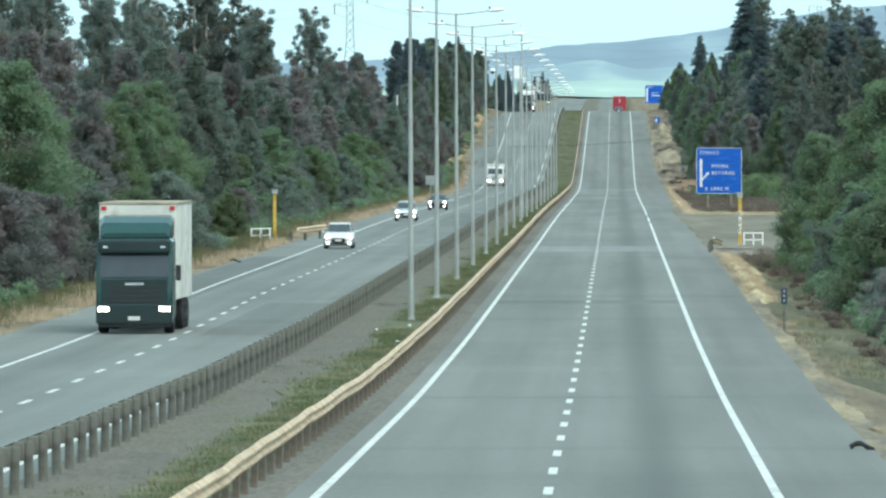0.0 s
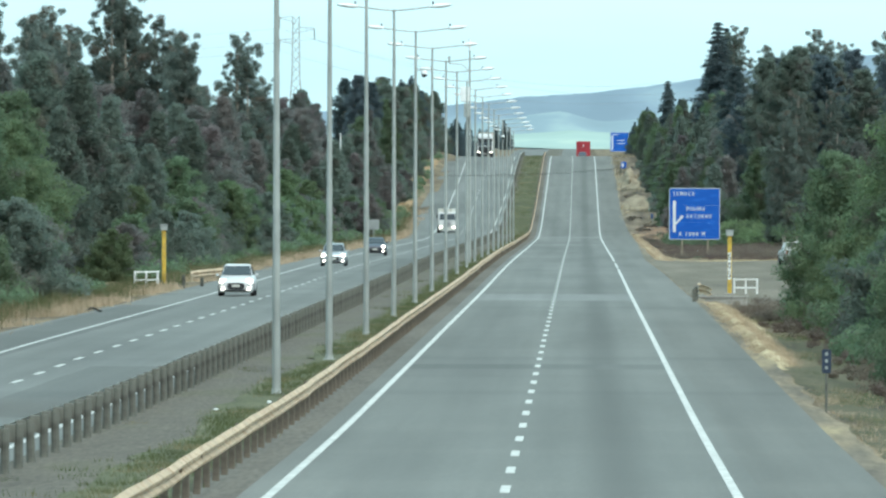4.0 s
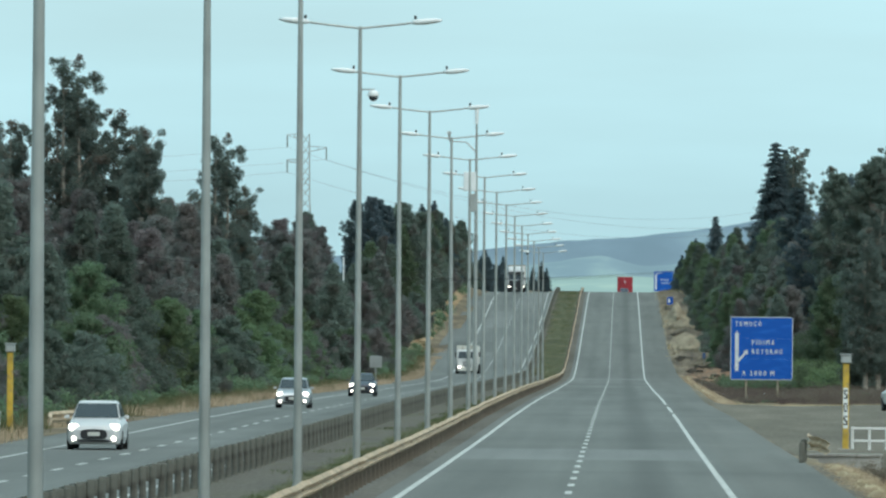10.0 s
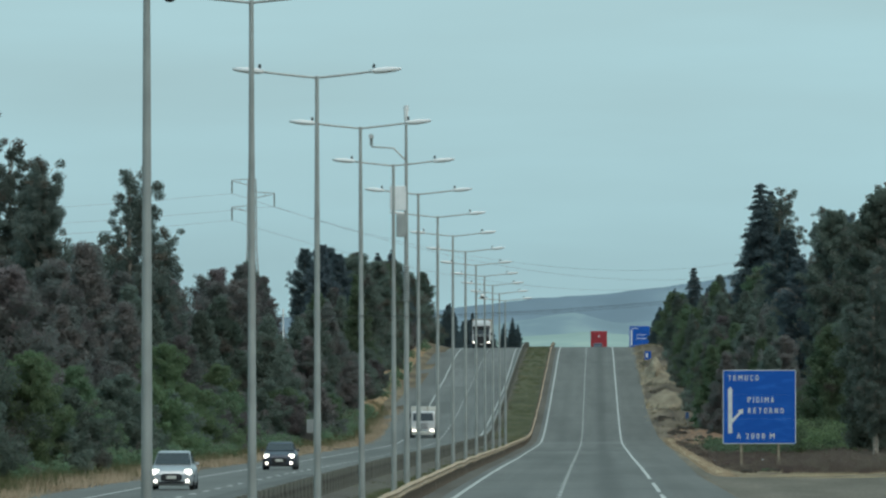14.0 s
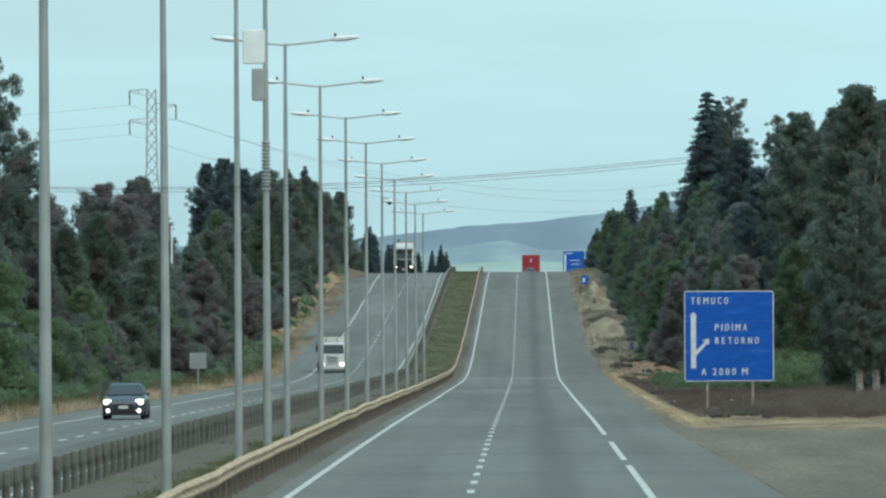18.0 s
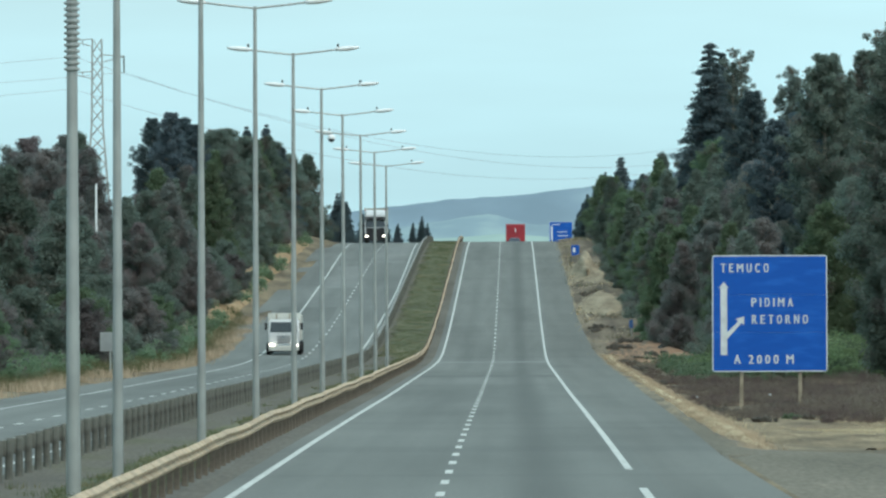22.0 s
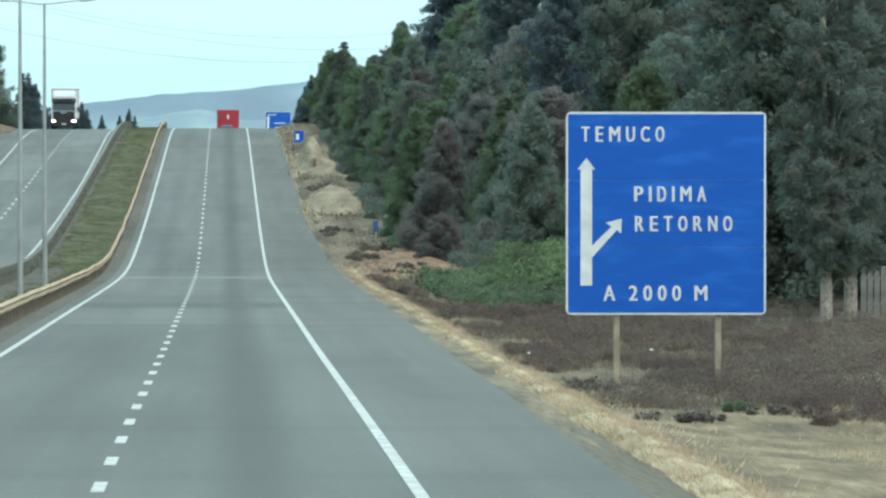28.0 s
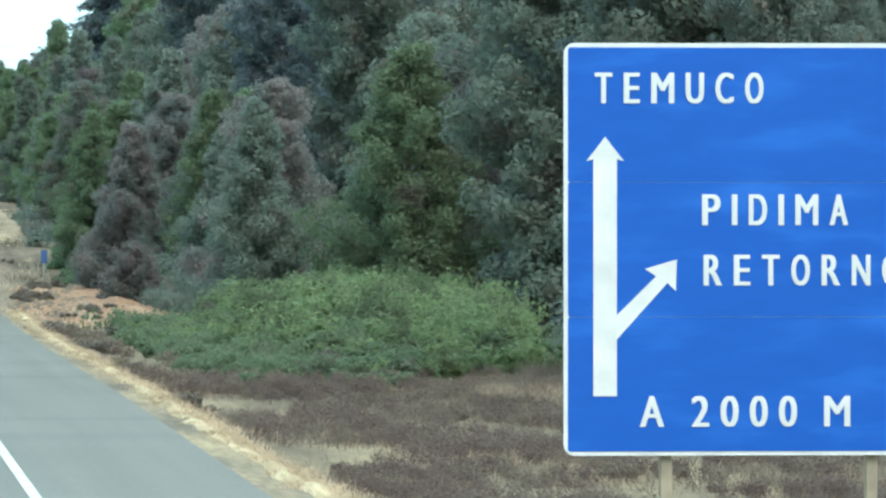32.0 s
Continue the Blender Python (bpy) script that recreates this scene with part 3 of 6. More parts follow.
# ---- street lamps on the median ----
def street_lamp(at):
    ob = thing("street_lamp", "tall galvanised street lamp with two arms on the median", "street lamp", at, "street lamps on the median")
    part("pole", Shape().loft([[(r * math.cos(k * math.tau / 12), r * math.sin(k * math.tau / 12), z) for k in range(12)] for z, r in ((-0.25, 0.1), (3.0, 0.088), (7.0, 0.07), (11.5, 0.047))], False), POLE_GREY, ob, smooth=True)
    part("base_plate", Shape().box((0, 0, -0.08), (0.34, 0.34, 0.05)).tube((0, 0, -0.1), (0, 0, 0.04), 0.13, 0.11, 10), POLE_GREY, ob)
    for s in (-1, 1):
        pts = [(0, 0, 11.45), (s * 0.5, 0, 11.5), (s * 1.0, 0, 11.555), (s * 1.5, 0, 11.62)]
        arm = Shape()
        for a, b in zip(pts, pts[1:]):
            arm.tube(a, b, 0.032, 0.032, 6)
        part("arm", arm, GALV, ob)
        head = Shape()
        rings = []
        for d, hw, lo, hi in ((1.36, 0.05, 11.57, 11.66), (1.5, 0.1, 11.55, 11.7), (1.75, 0.14, 11.56, 11.73), (2.0, 0.13, 11.6, 11.73), (2.16, 0.05, 11.65, 11.71)):
            rings.append([(s * d, hw * cx, (lo + hi) / 2 + (hi - lo) / 2 * cz) for cx, cz in ((1, 0), (0.7, 0.8), (0, 1), (-0.7, 0.8), (-1, 0), (-0.7, -0.8), (0, -1), (0.7, -0.8))])
        h = part("lamp_head", head.loft(rings), SIGN_WHITE, ob, smooth=True)
        part("photocell", Shape().tube((s * 1.46, 0, 11.7), (s * 1.46, 0, 11.8), 0.04, 0.03, 6), BLACK, h)
    return ob


LAMP_Y = [458.6 + 38.42 * k for k in range(-5, 13)]
first_lamp = None
for y in LAMP_Y:
    m = pose(-5.87, y, road_z(y) + 0.12, 0, 0.3 * noise.noise((y, 0, 0)), 0)
    first_lamp = copy_thing(first_lamp, m) if first_lamp else street_lamp(m)


# ---- plants ----
def leaf_cloud(rng, centres, count, size, flat=0.8, up=0.2, ragged=0.95, slim=0.5):
    """Leaves as small triangles on flattened clumps, turned outwards and to the sky."""
    c = np.array(centres, float)
    pick = rng.choice(len(c), count, p=(c[:, 3] ** 2) / (c[:, 3] ** 2).sum())
    d = rng.normal(size=(count, 3))
    d /= np.linalg.norm(d, axis=1, keepdims=True)
    r = c[pick, 3] * (0.45 + 0.75 * rng.random(count) ** 0.9)
    p = c[pick, :3] + d * r[:, None] * (1, 1, flat)
    p[:, 2] = np.maximum(p[:, 2], 0.05)
    nrm = d * (1, 1, 1 / flat) + (0, 0, up) + ragged * rng.normal(size=(count, 3))
    nrm /= np.linalg.norm(nrm, axis=1, keepdims=True)
    a = np.cross(nrm, rng.normal(size=(count, 3)))
    a /= np.linalg.norm(a, axis=1, keepdims=True) + 1e-9
    b = np.cross(nrm, a)
    k = size * (0.55 + 0.9 * rng.random(count))[:, None]
    return np.stack([p - a * k, p + a * k * 0.6 + b * k * slim, p + a * k * 0.7 - b * k * slim * 0.9], 1).reshape(-1, 3)


def leaf_mesh(name, points, material):
    """A mesh of loose triangles, three points each."""
    n = len(points) // 3
    me = bpy.data.meshes.new(name)
    me.vertices.add(3 * n)
    me.vertices.foreach_set("co", points.astype(np.float32).ravel())
    me.loops.add(3 * n)
    me.loops.foreach_set("vertex_index", np.arange(3 * n, dtype=np.int32))
    me.polygons.add(n)
    me.polygons.foreach_set("loop_start", np.arange(0, 3 * n, 3, dtype=np.int32))
    me.materials.append(material)
    me.update(calc_edges=True)
    me.validate()
    return me


def limbs(s, rng, base, tips, r):
    for t in tips:
        t = Vector(t)
        b = Vector(base) * (1 - 0.0)
        mid = b.lerp(t, 0.55) + Vector((rng.normal() * 0.2, rng.normal() * 0.2, 0.3))
        s.tube(b, mid, r, r * 0.6, 5).tube(mid, t, r * 0.6, r * 0.2, 5)
    return s


# outline of a crown: share of the height, share of the width
OUTLINE = {
    "broad": ([0.0, 0.12, 0.35, 0.62, 0.85, 1.0], [0.7, 0.95, 1.0, 0.82, 0.5, 0.16]),
    "feather": ([0.0, 0.12, 0.3, 0.55, 0.8, 1.0], [0.75, 1.0, 0.92, 0.66, 0.34, 0.04]),
    "bush": ([0.0, 0.2, 0.45, 0.7, 0.9, 1.0], [0.95, 1.0, 0.92, 0.72, 0.42, 0.2]),
    "column": ([0.0, 0.1, 0.4, 0.7, 0.88, 1.0], [0.8, 0.95, 1.0, 0.85, 0.55, 0.1]),
}


def make_tree(name, label, category, style, seed, h, w, leaves, size, leaf_mat, bark_mat):
    """One plant standing at the origin: trunk with boughs, and a crown of leaves carried on them."""
    rng = np.random.default_rng(seed)
    ob = thing(name, label, category)
    wood, cl = Shape(), []
    flat, up, ragged, slim = 0.8, 0.1, 0.7, 0.5
    if style == "conifer":
        flat, up, slim = 0.65, 0.2, 0.4
        wood.tube((0, 0, -0.3), (0, 0, h * 0.97), 0.016 * h, 0.02, 8)
        z = h * 0.06
        while z < h * 0.985:
            q = z / h
            env = w * (1 - q) ** 0.82 * (0.9 + 0.12 * math.sin(q * 37 + seed))
            for k in range(9):
                reach = env * (0.72 + 0.38 * rng.random())
                a = rng.random() * math.tau
                droop = -0.16 * reach + 0.05 * rng.normal()
                tip = (reach * math.cos(a), reach * math.sin(a), z + droop)
                wood.tube((0, 0, z), tip, 0.02 + reach * 0.01, 0.01, 4)
                for t in (0.3, 0.5, 0.7, 0.86, 1.0):
                    cl.append((tip[0] * t, tip[1] * t, z + droop * t * t, 0.17 + 0.25 * reach * (1.22 - t)))
            z += h * (0.024 + 0.014 * rng.random())
        cl += [(0, 0, h * 0.97, 0.14), (0, 0, h * 0.94, 0.2)]
    elif style == "tall":
        flat, up, slim = 0.85, 0.15, 0.34
        heads = [(0.024 * h * rng.normal(), 0.024 * h * rng.normal(), h * (0.97 - 0.06 * k - 0.05 * rng.random())) for k in range(3)]
        fork = (0.0, 0.0, h * 0.3)
        wood.tube((0, 0, -0.3), fork, 0.015 * h, 0.012 * h, 7)
        for hx, hy, hz in heads:
            wood.tube(fork, (hx * 1.2, hy * 1.2, (h * 0.3 + hz) / 2), 0.009 * h, 0.006 * h, 6).tube((hx * 1.2, hy * 1.2, (h * 0.3 + hz) / 2), (hx, hy, hz), 0.006 * h, 0.02, 6)
        for k in range(390):
            hx, hy, hz = heads[k % 3]
            q = 0.14 + 0.86 * ((k // 3 + rng.random()) / 130)
            z = hz * q
            env = w * float(np.interp(q, [0.1, 0.3, 0.55, 0.8, 1.0], [0.75, 1.0, 1.0, 0.92, 0.5])) * (0.8 + 0.32 * math.sin(q * 19 + seed + k % 3))
            rad, ang = env * 0.95 * rng.random() ** 0.65, rng.random() * math.tau
            bx, by = hx * min(1, 1.5 * q), hy * min(1, 1.5 * q)
            c = (bx + rad * math.cos(ang), by + rad * math.sin(ang), z)
            cl.append((*c, w * (0.08 + 0.15 * rng.random()) * (1.15 - 0.4 * q)))
            if k % 4 == 0:
                limbs(wood, rng, (bx * 0.9, by * 0.9, max(0.3, z - 0.07 * h)), [c], 0.035)
    else:
        boughs = {"broad": 96, "feather": 90, "bush": 54, "column": 150}[style]
        qs, ws = OUTLINE[style]
        low, rise = (0.02, 0.3) if style == "bush" else (0.05, 0.42)
        lean = rng.normal(size=2) * 0.03 * h
        top = (float(lean[0]), float(lean[1]), h * 0.96)
        wood.tube((0, 0, -0.3), (lean[0] * 0.4, lean[1] * 0.4, h * 0.45), 0.018 * h, 0.011 * h, 7).tube((lean[0] * 0.4, lean[1] * 0.4, h * 0.45), top, 0.011 * h, 0.02, 6)
        for k in range(boughs):
            q = low + (0.97 - low) * (k + rng.random()) / boughs
            a = k * 2.4 + 0.5 * rng.normal()
            env = w * float(np.interp(q, qs, ws)) * (0.86 + 0.2 * math.sin(2 * a + seed) * math.sin(9 * q + seed))
            reach = env * (0.6 + 0.5 * rng.random())
            climb = reach * rise * (0.5 + rng.random())
            z0 = max(0.15, h * q - climb)
            bx, by = lean[0] * q, lean[1] * q
            tip = (bx + reach * math.cos(a), by + reach * math.sin(a), z0 + climb)
            if k % 2 == 0:
                wood.tube((bx, by, z0), tip, 0.012 * h * (1 - q) + 0.015, 0.01, 4)
            big = w * (0.15 + 0.12 * rng.random()) * (1.12 - 0.55 * q)
            for t in (0.5, 0.75, 1.0):
                cl.append((bx + (tip[0] - bx) * t + 0.1 * big * rng.normal(), by + (tip[1] - by) * t, z0 + climb * t ** 1.3, big * (1.25 - 0.45 * t)))
        cl.append((*top, w * 0.08))
    part("trunk", wood, bark_mat, ob)
    part("crown", leaf_mesh("crown", leaf_cloud(rng, cl, int(leaves * 1.5), size * 0.84, flat, up, ragged, slim), leaf_mat), leaf_mat, ob)
    return ob


rng = np.random.default_rng(7)


def plant_all(protos, spots):
    """Set copies of the first plants at (x, y, scale)."""
    used = set()
    for x, y, sc, k in spots:
        ob = protos[k % len(protos)]
        m = pose(x, y, ground_z(x, y) - 0.1, 0, 0, float(rng.random() * 360)) @ Matrix.Diagonal((sc, sc, sc * float(0.96 + 0.08 * rng.random()), 1))
        if ob.name in used:
            c = copy_thing(ob, Matrix.Identity(4))
            c.matrix_basis = m
        else:
            ob.matrix_basis = m
            used.add(ob.name)


def scatter(n, xa, xb, ya, yb, sa, sb, kinds, gap=0.0):
    out = []
    for i in range(n):
        y = ya + (yb - ya) * (i + float(rng.random())) / n
        out.append((xa + (xb - xa) * float(rng.random()), y, sa + (sb - sa) * float(rng.random()), int(rng.integers(kinds)) if isinstance(kinds, int) else int(rng.choice(kinds))))
    return out


def crowd(n, label, category, name, style, seed, h, w, leaves, size, mats, bark):
    """Several first plants of one kind; of mixed woods some are feathery and pointed."""
    return [make_tree(name, label[i % len(label)], category, "feather" if n == 7 and i in (1, 3, 5) else style, seed + i, h, w, leaves, size, mats[i % len(mats)], bark) for i in range(n)]


bushes_green = crowd(4, ["dense green roadside bush in full leaf"], "bush", "roadside_bush", "bush", 20, 4.2, 2.6, 22000, 0.1, (LEAF_GREEN, LEAF_DARK, LEAF_LIGHT, LEAF_GREEN), BARK)
bushes_brown = crowd(2, ["dull bush with browned and dying leaves", "dull dark green bush"], "bush", "roadside_bush", "bush", 30, 4.4, 2.7, 22000, 0.1, (LEAF_BROWN, LEAF_DARK), BARK)
broad = crowd(7, ["broad leafy tree with a dark green crown", "tree with a brownish, drying crown", "broad leafy tree with a fresh green crown", "feathery tree with a dull dark crown", "broad tree with withered brown leaves", "feathery tree with a grey-green crown", "tree with a reddish, dying crown"], "tree", "broadleaf_tree", "broad", 40, 12.0, 4.0, 42000, 0.13, (LEAF_DARK, LEAF_BROWN, LEAF_GREEN, LEAF_DARK, LEAF_BROWN, LEAF_GREY, LEAF_RUST), BARK)
green = crowd(2, ["full green tree in fresh leaf down to the ground"], "tree", "broadleaf_tree", "broad", 80, 9.0, 3.4, 40000, 0.11, (LEAF_GREEN, LEAF_LIGHT), BARK)
firs = crowd(2, ["young feathery tree with a pointed dull green crown"], "tree", "young_evergreen", "feather", 90, 10.0, 3.0, 30000, 0.12, (LEAF_DARK, LEAF_GREEN), BARK)
gums = crowd(4, ["tall eucalyptus with a ragged, open, clumped crown"], "tree", "eucalyptus", "tall", 50, 20.0, 2.6, 46000, 0.14, (LEAF_GUM,), PALE_BARK)
pines = crowd(3, ["dark conifer with layered drooping branches"], "tree", "pine_tree", "conifer", 60, 16.0, 4.9, 56000, 0.16, (LEAF_PINE,), BARK)
pale_trunks = crowd(2, ["tall dense evergreen with a full dark crown"], "tree", "evergreen_tree", "column", 70, 22.0, 3.9, 52000, 0.17, (LEAF_DARK, LEAF_PINE), PALE_BARK)

RIGHT = (0, 3, 5, 3, 1, 2, 4, 0, 5, 6)

# wood along the oncoming carriageway: bushes in front, broad trees, tall trees behind
left_bushes = [p for p in scatter(64, -22.4, -24.5, 215, 1010, 0.6, 1.1, 4) if not 455 < p[1] < 492 and not 872 < p[1] < 890]
plant_all(bushes_green, left_bushes[::2] + scatter(10, -23.4, -25.5, 620, 865, 0.9, 1.15, 4)
          + scatter(10, 11.3, 12.5, 285, 395, 0.8, 1.2, 4))
plant_all(bushes_brown, left_bushes[1::2] + scatter(20, -25, -22, 1040, 1330, 0.6, 0.9, 2) + scatter(16, 11.8, 14, 1010, 1110, 0.4, 0.7, 2) + scatter(10, 10.4, 11.6, 222, 300, 0.4, 0.62, 2))
plant_all(broad, scatter(14, -25.5, -30, 215, 470, 0.55, 0.8, 7) + scatter(28, -25.5, -30, 470, 1080, 0.55, 0.85, (1, 4, 5, 1, 3, 6)) + scatter(12, -31, -40, 230, 450, 0.85, 1.1, (0, 1, 3, 6)) + scatter(36, -31, -40, 450, 1180, 0.98, 1.14, (1, 4, 5, 4, 6, 1)) + scatter(26, -25, -31, 1060, 1400, 0.55, 0.8, (0, 3, 1, 3)) + scatter(18, -27, -32, 1220, 1420, 0.8, 1.0, (0, 3)) + scatter(26, -24, -31, 1200, 1450, 0.72, 1.0, (0, 3, 5, 2)) + scatter(14, -42, -60, 600, 1150, 1.05, 1.25, (1, 0, 4))
          # the other side, behind the sign and up to the crest
          + scatter(20, 15.5, 19, 985, 1120, 0.6, 0.8, RIGHT) + scatter(22, 13.2, 15.5, 1030, 1180, 0.5, 0.7, RIGHT) + scatter(30, 11.4, 13.5, 1100, 1390, 0.42, 0.62, (2, 5, 2, 3, 2, 6)) + scatter(20, 15.0, 20, 1170, 1390, 0.48, 0.64, RIGHT)
          + scatter(26, 20, 28, 975, 1340, 0.85, 1.05, RIGHT) + scatter(12, 28, 42, 930, 1300, 1.05, 1.3, RIGHT) + scatter(10, 28, 40, 640, 930, 0.8, 1.0, 5) + scatter(10, 16, 24, 240, 440, 0.5, 0.8, 5)
          + [(-25.3, 960, 0.78, 3), (-26.2, 986, 0.72, 1)])
plant_all(green, [(-23.0, 634, 0.6, 1), (-23.9, 648, 0.64, 1), (-23.4, 667, 0.56, 0), (-26.5, 468, 1.05, 0), (-28.0, 482, 1.1, 1), (-25.6, 452, 0.95, 1)] + scatter(9, -25, -28, 225, 470, 0.85, 1.1, 2) + scatter(4, -24, -26, 500, 860, 0.6, 0.8, 2) + scatter(8, 13.4, 15.4, 296, 392, 0.85, 1.08, (1, 1, 0)) + [(11.5, 398, 0.8, 0), (12.2, 410, 0.75, 1)])
plant_all(gums, [(-48.8, 862, 1.15, 0), (-44.5, 860, 1.34, 1), (-43.0, 866, 1.2, 2), (-40.4, 862, 1.14, 0), (-36.7, 832, 1.08, 2), (-37.8, 850, 1.0, 1), (-33.5, 890, 1.05, 1), (-31.8, 896, 0.9, 2), (-50.8, 866, 1.03, 1), (-47, 790, 1.1, 2), (-43, 740, 1.05, 0), (-50, 700, 1.1, 1), (-46, 640, 1.0, 2), (-38, 600, 0.92, 2), (-40, 520, 0.95, 0), (-36, 450, 0.95, 1), (-43, 420, 1.0, 0), (-33, 380, 0.9, 2)]
          + scatter(10, -37, -48, 330, 760, 0.85, 1.0, 3)
          + [(21.2, 860, 0.72, 0), (22.4, 865, 0.8, 1), (26.8, 884, 0.8, 3), (33, 1150, 1.12, 0), (36, 1130, 1.05, 1), (30.5, 1190, 1.0, 2), (41, 1100, 1.15, 1), (44, 1050, 1.1, 0), (28, 1230, 0.95, 2), (25.6, 1325, 1.08, 1)])
plant_all(pale_trunks, [(22.8, 892, 0.92, 0), (26.2, 896, 0.9, 1), (29.6, 890, 0.86, 0), (33.4, 900, 0.9, 1), (38, 905, 0.9, 0), (24.5, 915, 0.8, 1), (23.1, 1025, 1.0, 0), (24.6, 1040, 0.9, 1), (25.8, 955, 1.03, 0), (28.0, 975, 1.0, 1), (30.5, 985, 0.98, 0), (33, 1010, 1.0, 1), (37, 960, 1.0, 0), (28.2, 1060, 0.95, 0), (26.5, 1110, 0.9, 1), (20.8, 1050, 0.72, 1), (22.2, 1160, 0.78, 1), (-30.3, 1200, 0.64, 1), (-28.4, 1208, 0.58, 1), (-32.4, 1212, 0.6, 1), (-30, 1226, 0.62, 1)])
plant_all(pines, scatter(7, -24, -29, 1260, 1450, 0.6, 0.8, 3) + scatter(16, -20.8, -24, 1450, 1900, 0.4, 0.6, 3)
          + [(22.6, 1320, 1.4, 0), (24.2, 1330, 1.3, 1), (22.0, 1970, 1.3, 0), (25.2, 1990, 1.0, 1), (28.0, 1965, 0.95, 2), (22, 1720, 0.95, 0), (28, 1600, 0.9, 2), (20.5, 1650, 0.8, 2), (18.5, 1560, 0.7, 0)] + scatter(14, 10.2, 16, 1392, 1600, 0.35, 0.55, 3) + scatter(22, 18, 45, 2000, 2750, 0.4, 0.8, 3) + scatter(26, -21, -45, 2000, 2750, 0.35, 0.7, 3))
plant_all(firs, scatter(12, 12.0, 14.5, 1030, 1380, 0.55, 0.75, 2) + scatter(12, 15.0, 19, 1000, 1300, 0.85, 1.05, 2) + scatter(8, -24.5, -28, 1080, 1400, 0.8, 1.15, 2) + scatter(8, -26, -31, 480, 1000, 0.9, 1.2, (0,)))


# ---- writing ----
def letters(text, width, height):
    """A flat mesh of one character in the built-in font, fitted to a box, standing in the x-z plane and facing -y; laid twice, a little apart, to make the strokes bold."""
    cu = bpy.data.curves.new("letters", "FONT")
    cu.body = text
    ob = bpy.data.objects.new("letters", cu)
    scene.collection.objects.link(ob)
    dg = bpy.context.evaluated_depsgraph_get()
    me = bpy.data.meshes.new_from_object(ob.evaluated_get(dg))
    bpy.data.objects.remove(ob)
    co = np.array([v.co[:2] for v in me.vertices])
    lo, hi = co.min(0), co.max(0)
    bold = height * 0.07
    s = Shape()
    for k in range(2):
        s.add([((x - lo[0]) / max(1e-6, hi[0] - lo[0]) * (width - bold) + bold * k, -0.004 * k, (y - lo[1]) / (hi[1] - lo[1]) * height) for x, y in co], [tuple(p.vertices) for p in me.polygons])
    bpy.data.meshes.remove(me)
    return s


WIDE = {"I": 0.3, "M": 1.25, "E": 0.88, "T": 0.95, "R": 1.0}


def spelled(word, width, height):
    """The characters of a word with their offsets, spread over the width."""
    w = [WIDE.get(c, 1.0) for c in word]
    gap = 0.62
    unit = width / (sum(w) + gap * (len(word) - 1))
    x, out = 0.0, []
    for c, k in zip(word, w):
        out.append((x, letters(c, k * unit, height)))
        x += (k + gap) * unit
    return out


def flat(pts, y, thick=0.006):
    """A thin plate with the outline pts (x, z), its face at y."""
    n = len(pts)
    return Shape().add([(x, y, z) for x, z in pts] + [(x, y + thick, z) for x, z in pts],
                       [tuple(range(n)), tuple(range(2 * n - 1, n - 1, -1))] + [(i, i + n, (i + 1) % n + n, (i + 1) % n) for i in range(n)])


def rounded(x0, z0, x1, z1, r):
    out = []
    for cx, cz, a0 in ((x1 - r, z0 + r, -90), (x1 - r, z1 - r, 0), (x0 + r, z1 - r, 90), (x0 + r, z0 + r, 180)):
        out += [(cx + r * math.cos(radians(a0 + k * 18)), cz + r * math.sin(radians(a0 + k * 18))) for k in range(6)]
    return out


def sign_panel(ob, w, h, lift):
    part("back_panel", flat(rounded(0, lift, w, lift + h, 0.12), 0.012, 0.05), SIGN_BACK, ob)
    part("border", flat(rounded(0, lift, w, lift + h, 0.12), 0.0, 0.012), SIGN_LEGEND, ob, "white reflective border")
    for k in range(3):
        part("panel_sheet", flat(rounded(0.045, lift + 0.045 + (h - 0.09) * k / 3, w - 0.045, lift + 0.045 + (h - 0.09) * (k + 1) / 3 - 0.004, 0.03), -0.006, 0.006), SIGN_BLUE, ob)


# ---- the direction sign beside the road ----
SX, SY, SW, SH = 9.0, 774.9, 4.33, 4.44
sz = ground_z(11.2, SY)
lift = (-9.13 - sz) / 1.012
sign = thing("direction_sign", "large blue highway direction sign with white letters on two wooden legs", "road sign", pose(SX - 0.06, SY, sz) @ Matrix.Diagonal((1.025, 1, 1.012, 1)))
sign_panel(sign, SW, SH, lift)


def on_sign(name, me_or_shape, u, v, label="", mat=SIGN_LEGEND):
    if isinstance(me_or_shape, bpy.types.Mesh):
        me_or_shape.materials.append(mat)
    return part(name, me_or_shape, mat, sign, label, at=pose(u, -0.014, lift + SH - v))


for word, u, v, wd in (("TEMUCO", 0.33, 0.65, 1.8), ("PIDIMA", 1.475, 1.96, 1.56), ("RETORNO", 1.49, 2.61, 2.11), ("A", 0.81, 4.13, 0.26), ("2000", 1.36, 4.13, 1.13), ("M", 2.78, 4.13, 0.28)):
    for dx, shape in spelled(word, wd, 0.33):
        on_sign("letter", shape, u + dx, v)
on_sign("straight_arrow", flat([(-0.125, -2.55), (0.125, -2.55), (0.125, -0.0), (0.2, -0.02), (0.0, 0.24), (-0.2, -0.02), (-0.125, 0.0)], 0), 0.44, 1.25)
on_sign("branch_arrow", flat([(0.0, -0.16), (0.42, 0.26), (0.3, 0.34), (0.64, 0.44), (0.63, 0.1), (0.54, 0.19), (0.0, -0.42)][::-1], 0), 0.565, 2.72 + 0.05)
